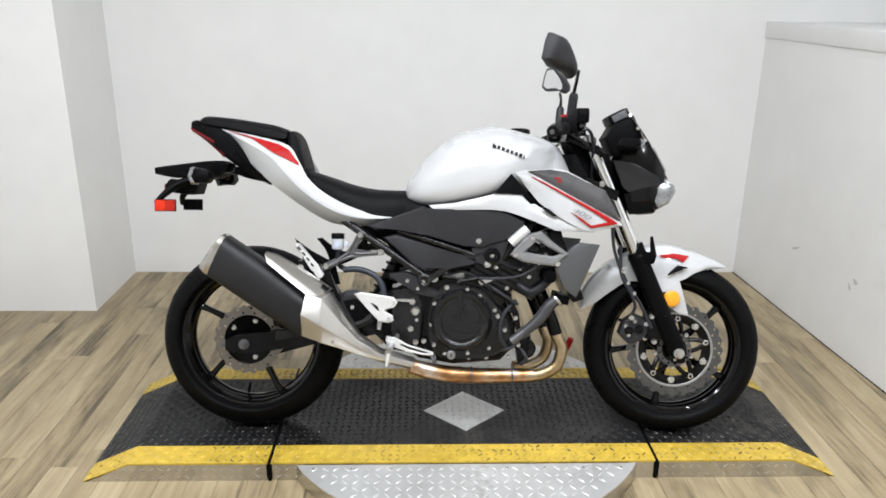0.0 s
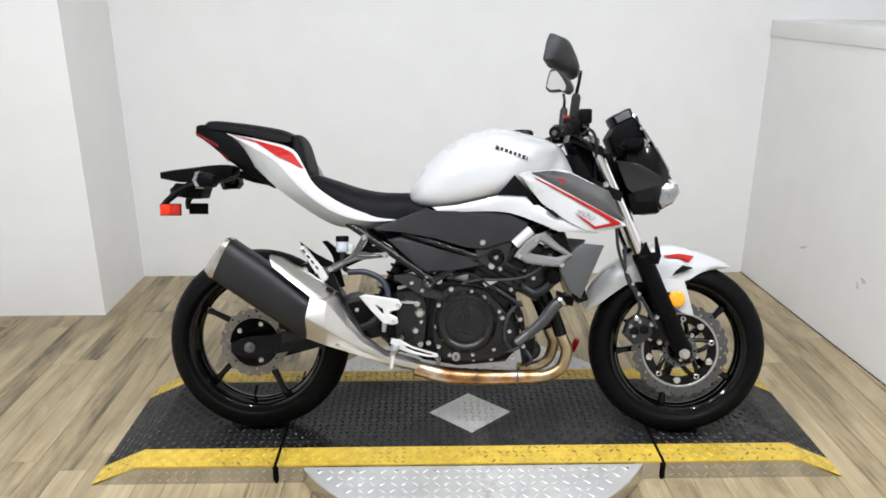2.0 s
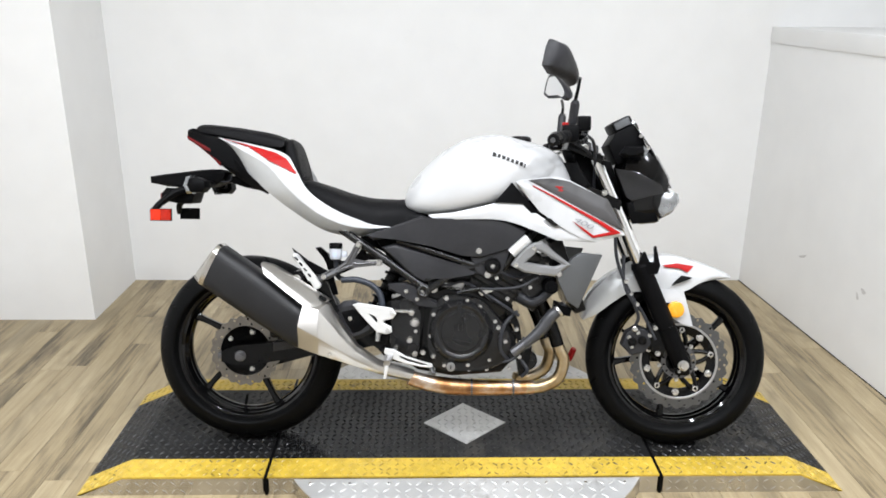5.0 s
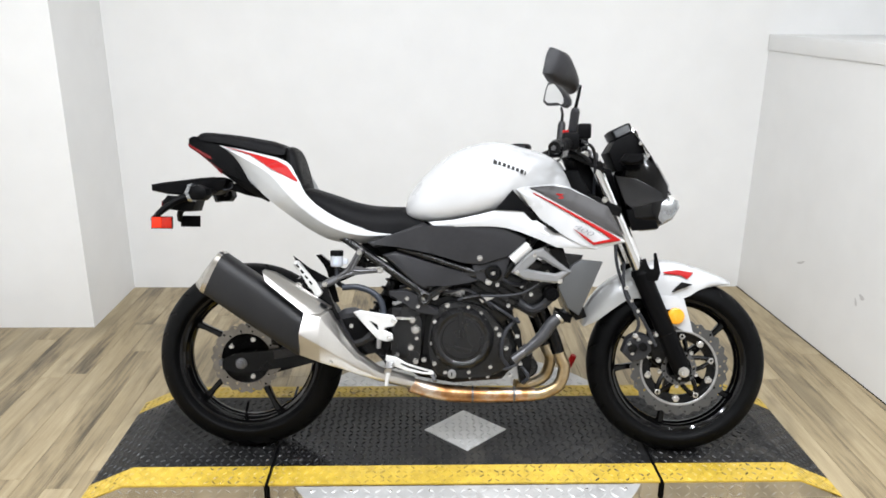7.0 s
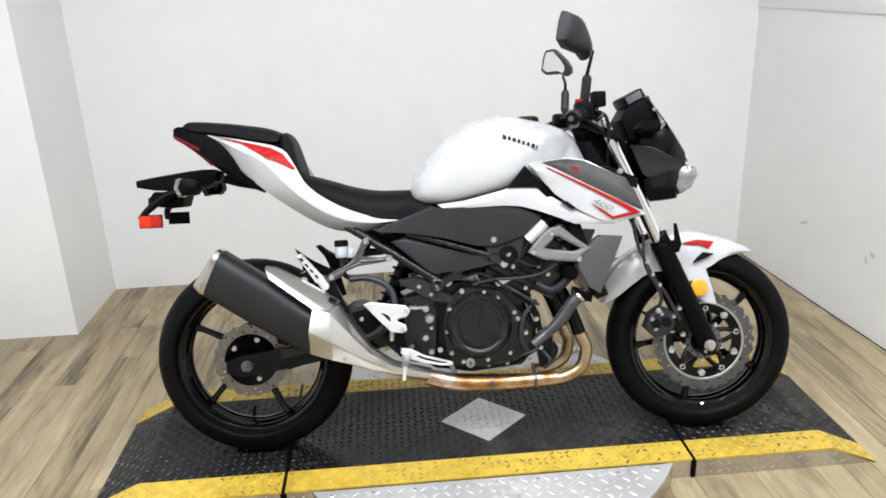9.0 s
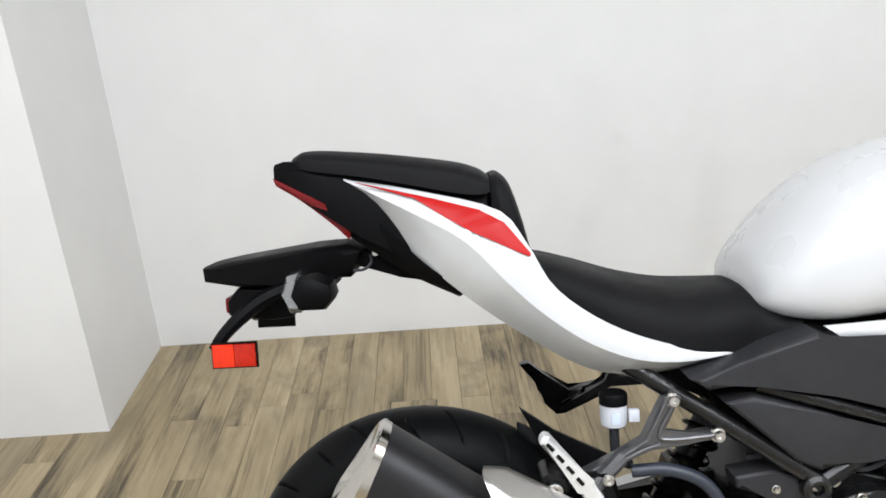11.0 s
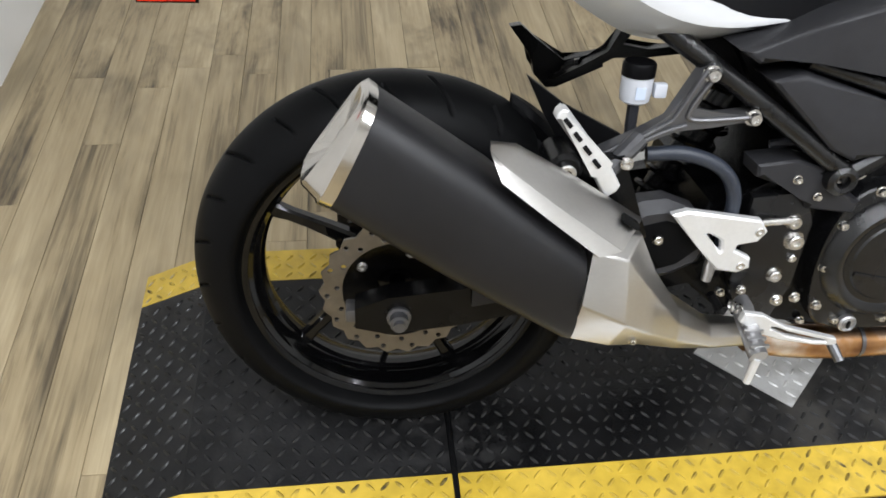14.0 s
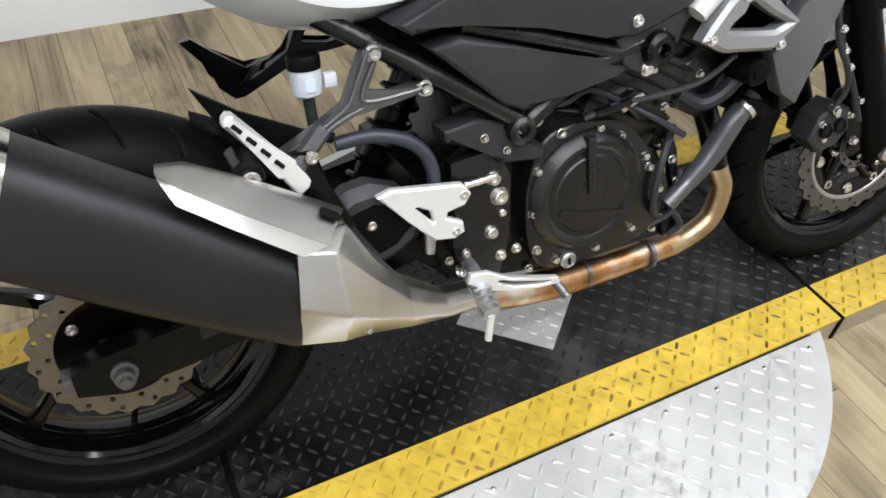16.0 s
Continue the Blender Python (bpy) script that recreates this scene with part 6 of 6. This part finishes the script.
part("screen", loft([[Vector((x + 0.018 * (1 - (y / w) ** 2), y, z)) for y in np.linspace(-w, w, 9)] + [Vector((x + 0.018 * (1 - (y / w) ** 2) - 0.004, y, z - 0.001)) for y in np.linspace(w, -w, 9)] for x, z, w in ((0.514, 1.036, 0.070), (0.535, 1.004, 0.088), (0.575, 0.942, 0.100), (0.612, 0.878, 0.095), (0.640, 0.828, 0.080))]), SMOKE, cowl, "small dark smoked flyscreen")
part("cowl_bridge", prism([(0.444, 0.958), (0.468, 0.999), (0.530, 1.027), (0.575, 0.925), (0.560, 0.890), (0.470, 0.900)], -0.078, 0.078, 0.010), BLACK_PLASTIC, cowl)
dash = part("instrument", box(-0.016, 0.014, -0.075, 0.075, -0.032, 0.032, 0.005), BLACK_PLASTIC, cowl, "black digital instrument panel")
dash.matrix_basis = Matrix.Translation((0.486, 0, 1.022)) @ Matrix.Rotation(radians(64), 4, "Y")
part("display", box(-0.0180, -0.0158, -0.062, 0.062, -0.025, 0.025, 0), DISPLAY, dash, "dull grey blank display", smooth=False)
# grey strip paints the highlight along the instrument's right side
part("dash_side_highlight", box(-0.012, 0.010, -0.0775, -0.0752, -0.024, 0.024, 0.001), DISPLAY, dash, "grey strip for the highlight on the panel's side")
for x, z, u in ((0.540, 0.985, 0.094), (0.562, 0.948, 0.100), (0.586, 0.905, 0.099), (0.600, 0.868, 0.097)):
    bolt(cowl, x, z, u, 0.005, 0.004)

# front mudguard
f_top = [(0.381, 0.409), (0.397, 0.467), (0.439, 0.522), (0.491, 0.560), (0.576, 0.601), (0.645, 0.614), (0.733, 0.595), (0.800, 0.572), (0.850, 0.548)]
f_low = [(0.388, 0.405), (0.428, 0.428), (0.478, 0.468), (0.530, 0.500), (0.600, 0.500), (0.660, 0.500), (0.705, 0.510), (0.755, 0.536), (0.846, 0.545)]
crown_u = [0.030, 0.036, 0.040, 0.042, 0.042, 0.042, 0.040, 0.034, 0.012]
T = smooth_line([(a, b, 0) for a, b in f_top], 28)
cu = [float(np.interp(i / 27, np.linspace(0, 1, 9), crown_u)) for i in range(28)]
fender = steer(part("front_mudguard", loft([[Vector((p.x, y * w, p.y + 0.006 * (1 - y * y) + d)) for y, d in ((-1, 0), (-0.5, 0), (0, 0), (0.5, 0), (1, 0), (1, -0.003), (0, -0.003), (-1, -0.003))] for p, w in zip(T, cu)]), PEARL, bike, "white pointed front mudguard"))
for s in (1, -1):
    part("mudguard_side", sheet(f_top[4:], f_low[4:], crown_u[4:], [0.070, 0.070, 0.068, 0.060, 0.014], 0.008, 20, 7, 0.003, s), PEARL, fender, "white mudguard side")
    part("mudguard_rear", sheet(f_top[:5], f_low[:5], crown_u[:5], [0.045, 0.058, 0.064, 0.068, 0.070], 0.008, 18, 7, 0.003, s), SILVER_AND_SHADED_PEARL, fender, "silver grey rear of the mudguard")
    part("mudguard_leaf", sheet([(0.590, 0.510), (0.640, 0.512), (0.690, 0.512)], [(0.655, 0.425), (0.690, 0.405), (0.721, 0.398)], [0.071, 0.072, 0.070], [0.082, 0.082, 0.080], 0.004, 12, 8, 0.003, s), PEARL, fender, "white mudguard tail leaf")
    part("mudguard_slot", sheet([(0.652, 0.526), (0.664, 0.540), (0.683, 0.557), (0.713, 0.551)], [(0.653, 0.524), (0.668, 0.531), (0.690, 0.539), (0.713, 0.5485)], [0.0800, 0.0790, 0.0770, 0.0772], [0.0802, 0.0800, 0.0790, 0.0775], 0.001, 13, 4, 0.004, s, True), DARK, fender, "dark slot")
    part("mudguard_flash", sheet([(0.626, 0.586), (0.672, 0.593), (0.722, 0.585)], [(0.636, 0.580), (0.680, 0.577), (0.702, 0.565)], [0.0610, 0.0570, 0.0560], [0.0630, 0.0645, 0.0650], 0.002, 11, 4, 0.001, s, True), RED, fender, "red flash decal")
orange = steer(part("reflector", lathe([(0.0001, 0.1020), (0.021, 0.1020), (0.0245, 0.1000), (0.0260, 0.0960), (0.0260, 0.086)], 32, (0.664, 0, 0.452)), ORANGE, bike, "round amber side reflector"))
part("reflector_stay", prism([(0.60, 0.47), (0.66, 0.472), (0.668, 0.44), (0.62, 0.43)], 0.076, 0.088, 0.002), BLACK_METAL, fender)

# front caliper and lines
cal = steer(part("front_caliper", prism([(0.500, 0.335), (0.515, 0.378), (0.548, 0.400), (0.585, 0.385), (0.592, 0.345), (0.570, 0.315), (0.530, 0.305)], 0.058, 0.108, 0.012, seg=3), DARK_PANEL, bike, "dark grey front brake caliper"))
for x, z in ((0.522, 0.364), (0.530, 0.335), (0.548, 0.380), (0.585, 0.372)):
    bolt(cal, x, z, 0.108, 0.0065, 0.006)
for x, z in ((0.531, 0.352), (0.562, 0.356)):
    part("caliper_piston", lathe([(0.0001, 0.113), (0.009, 0.113), (0.0105, 0.116), (0.0135, 0.115), (0.0145, 0.105)], 20, (x, 0, z)), BLACK_METAL, cal)
part("banjo_bolt", lathe([(0.0001, 0.124), (0.006, 0.124), (0.007, 0.120), (0.009, 0.119), (0.009, 0.105)], 6, (0.536, 0, 0.392)), STEEL, cal)
part("caliper_mount", prism([(0.575, 0.40), (0.612, 0.42), (0.640, 0.345), (0.628, 0.30), (0.592, 0.32)], 0.085, 0.104, 0.005), BLACK_METAL, cal)
for x, z in ((0.602, 0.395), (0.612, 0.315)):
    bolt(cal, x, z, 0.104, 0.0075, 0.007)
for pts in ([(0.498, -0.10, 0.62), (0.500, -0.118, 0.53), (0.530, -0.125, 0.47), (0.545, -0.120, 0.43), (0.535, -0.112, 0.395)], [(0.470, -0.09, 0.70), (0.478, -0.112, 0.60), (0.520, -0.118, 0.50), (0.560, -0.115, 0.44), (0.600, -0.115, 0.36)]):
    steer(part("brake_line", tube(pts, 0.0052, 8, 36), HOSE, bike, "black brake line"))
steer(part("line_guide", prism([(0.540, 0.600), (0.552, 0.560), (0.598, 0.565), (0.606, 0.590), (0.592, 0.650), (0.586, 0.648), (0.588, 0.600), (0.572, 0.598), (0.560, 0.632), (0.554, 0.630)], 0.108, 0.126, 0.003), BLACK_PLASTIC, bike, "black forked fork guard"))
for x, z in ((0.505, 0.540), (0.520, 0.502), (0.540, 0.470)):
    steer(bolt(bike, x, z, 0.122, 0.006, 0.005))

# "400" on the shroud
cv = bpy.data.curves.new("model_number", "FONT")
cv.body, cv.size, cv.extrude, cv.shear, cv.offset = "400", 0.0215, 0.0004, 0.30, -0.0003
tmp = bpy.data.objects.new("model_number", cv)
scene.collection.objects.link(tmp)
bpy.context.view_layer.update()
me = bpy.data.meshes.new_from_object(tmp)
bpy.data.objects.remove(tmp)
num = mesh_part("model_number", me, GREY_LETTER, bpy.data.objects["tank_shroud"], "grey outlined model number", smooth=False)
num.matrix_basis = Matrix.Translation((0.316, -0.2168, 0.725)) @ Matrix.Rotation(radians(27), 4, "Y") @ Matrix.Rotation(radians(90), 4, "X") @ Matrix.Diagonal((1.85, 1, 1, 1))

# ---- plate holder and rear lamps ----
holder = part("plate_holder", pillow([(-0.998, 0.842), (-0.996, 0.822), (-0.946, 0.812), (-0.880, 0.808), (-0.800, 0.812), (-0.766, 0.828), (-0.752, 0.858), (-0.775, 0.868), (-0.830, 0.866), (-0.959, 0.849)], [(-0.060, 0.80), (-0.052, 0.97), (-0.03, 1.0), (0.03, 1.0), (0.052, 0.97), (0.060, 0.80)]), BLACK_PLASTIC, bike, "black plastic number plate holder")
for u in (-0.030, 0.0, 0.030):
    part("holder_rib", prism([(-0.955, 0.846), (-0.80, 0.866), (-0.80, 0.869), (-0.955, 0.850)], u - 0.003, u + 0.003, 0.001), DARK_PANEL, holder)
for x, z in ((-0.735, 0.852), (-0.715, 0.846)):
    part("holder_bolt", lathe([(0.0001, 0.034), (0.005, 0.034), (0.006, 0.030), (0.006, -0.03)], 10, (x, 0, z)), STEEL, holder)
part("lamp_wire", tube([(-0.742, -0.036, 0.850), (-0.741, -0.040, 0.838), (-0.752, -0.044, 0.829), (-0.770, -0.046, 0.828)], 0.0025, 6, 20), HOSE, holder)
part("holder_neck", prism([(-0.790, 0.840), (-0.700, 0.812), (-0.640, 0.800), (-0.690, 0.838), (-0.78, 0.862)], -0.030, 0.030, 0.006), BLACK_PLASTIC, holder)
part("plate_bracket", prism([(-0.948, 0.808), (-0.964, 0.789), (-0.964, 0.767), (-0.900, 0.757), (-0.866, 0.760), (-0.852, 0.802)], -0.045, 0.045, 0.006), BLACK_PLASTIC, holder)
for s in (1, -1):
    part("reflector_arm", tube([(-0.865, -s * 0.052, 0.808), (-0.910, -s * 0.072, 0.790), (-0.952, -s * 0.090, 0.755), (-0.972, -s * (0.100 if s > 0 else 0.138), 0.728)], [0.013, 0.013, 0.010, 0.009], 8, 16), BLACK_PLASTIC, holder)
    ru = 0.104 if s > 0 else 0.142
    part("reflector_back", prism([(-0.972, 0.704), (-0.905, 0.704), (-0.905, 0.742), (-0.972, 0.742)], s * (ru + 0.005), s * (ru + 0.009), 0.001), BLACK_PLASTIC, holder)
    part("reflector", prism([(-0.9695, 0.7065), (-0.9385, 0.7065), (-0.9385, 0.7395), (-0.9695, 0.7395)], s * (ru + 0.008), s * (ru + 0.013), 0.0015), BRIGHT_LENS, holder, "bright red half of the plate reflector")
    part("reflector", prism([(-0.9380, 0.7065), (-0.9075, 0.7065), (-0.9075, 0.7395), (-0.9380, 0.7395)], s * (ru + 0.008), s * (ru + 0.013), 0.0015), RED_LENS, holder, "darker red half of the plate reflector")
    part("indicator_stalk", tube([(-0.797, -s * 0.050, 0.822), (-0.804, -s * 0.105, 0.816)], [0.012, 0.009], 10, 4), BLACK_PLASTIC, holder)
    pod = part("rear_indicator", pillow([(-0.880, 0.822), (-0.872, 0.844), (-0.848, 0.848), (-0.822, 0.836), (-0.818, 0.816), (-0.832, 0.800), (-0.868, 0.800)], [(s * 0.100, 0.55), (s * 0.108, 0.92), (s * 0.150, 1.0), (s * 0.165, 0.9), (s * 0.170, 0.55)]), BLACK_PLASTIC, holder, "black rear indicator pod")
    pod.matrix_basis = Matrix.Translation((0.038, 0, -0.008))
    part("indicator_lens", pillow([(-0.894, 0.822), (-0.884, 0.848), (-0.868, 0.852), (-0.866, 0.797), (-0.882, 0.797)], [(s * 0.108, 0.7), (s * 0.116, 1.0), (s * 0.152, 1.0), (s * 0.160, 0.7)]), CLEAR, pod, "clear indicator lens")
part("plate_lamp", box(-0.972, -0.955, -0.030, 0.030, 0.768, 0.792, 0.004), DARK_RED, holder, "small dark red lamp")

# ---- floor boards, one by one ----
PW, PL, GAPW = 0.091, 1.22, 0.0009
bm = box(-PW / 2 + GAPW / 2, PW / 2 - GAPW / 2, -PL / 2 + GAPW / 2, PL / 2 - GAPW / 2, -0.005, 0.0, 0)
bmesh.ops.bevel(bm, geom=[e for e in bm.edges if all(v.co.z > -0.001 for v in e.verts)], offset=0.0007, segments=1, affect="EDGES")
plank_me = bpy.data.meshes.new("plank")
bm.to_mesh(plank_me)
bm.free()
plank_me.materials.append(WOOD)
rng = random.Random(4)
x = LEFT - 0.05
far_v = []
while x < RIGHT + 0.36:
    y, n = BACK + 0.02, 0
    while y > -3.2:
        k = 1.0 if n else 0.25 + 0.75 * rng.random()
        ob = new("plank", plank_me)
        ob.parent = floor
        ob.location = (x, y - k * PL / 2, 0)
        ob.scale = (1, k, 1)
        y -= k * PL
        n += 1
    # the same boards go on towards the room's far end
    while y > NEAR:
        far_v += [(x + a * (PW - GAPW) / 2, max(y - b * (PL - GAPW), NEAR - 0.1), c) for c in (-0.005, 0.0) for a, b in ((-1, 0), (1, 0), (1, 1), (-1, 1))]
        y -= PL
    x += PW
far_me = bpy.data.meshes.new("board_field")
far_me.from_pydata(far_v, [], [tuple(o + k for k in f) for o in range(0, len(far_v), 8) for f in ((4, 7, 6, 5), (0, 4, 5, 1), (1, 5, 6, 2), (2, 6, 7, 3), (3, 7, 4, 0))])
tagged(mesh_part("board_field", far_me, WOOD, floor, smooth=False), kind="stuff")

hatch = tagged(new("floor_box"), "square wood-topped floor box cover with dark edge", "floor box")
part("cover_frame", box(-0.799, -0.653, 0.884, 1.036, 0.0, 0.0022, 0.0008), DARK, hatch)
part("cover_lid", box(-0.7965, -0.6555, 0.8865, 1.0335, 0.0012, 0.0034, 0.0006), WOOD, hatch, "wood-look lid")
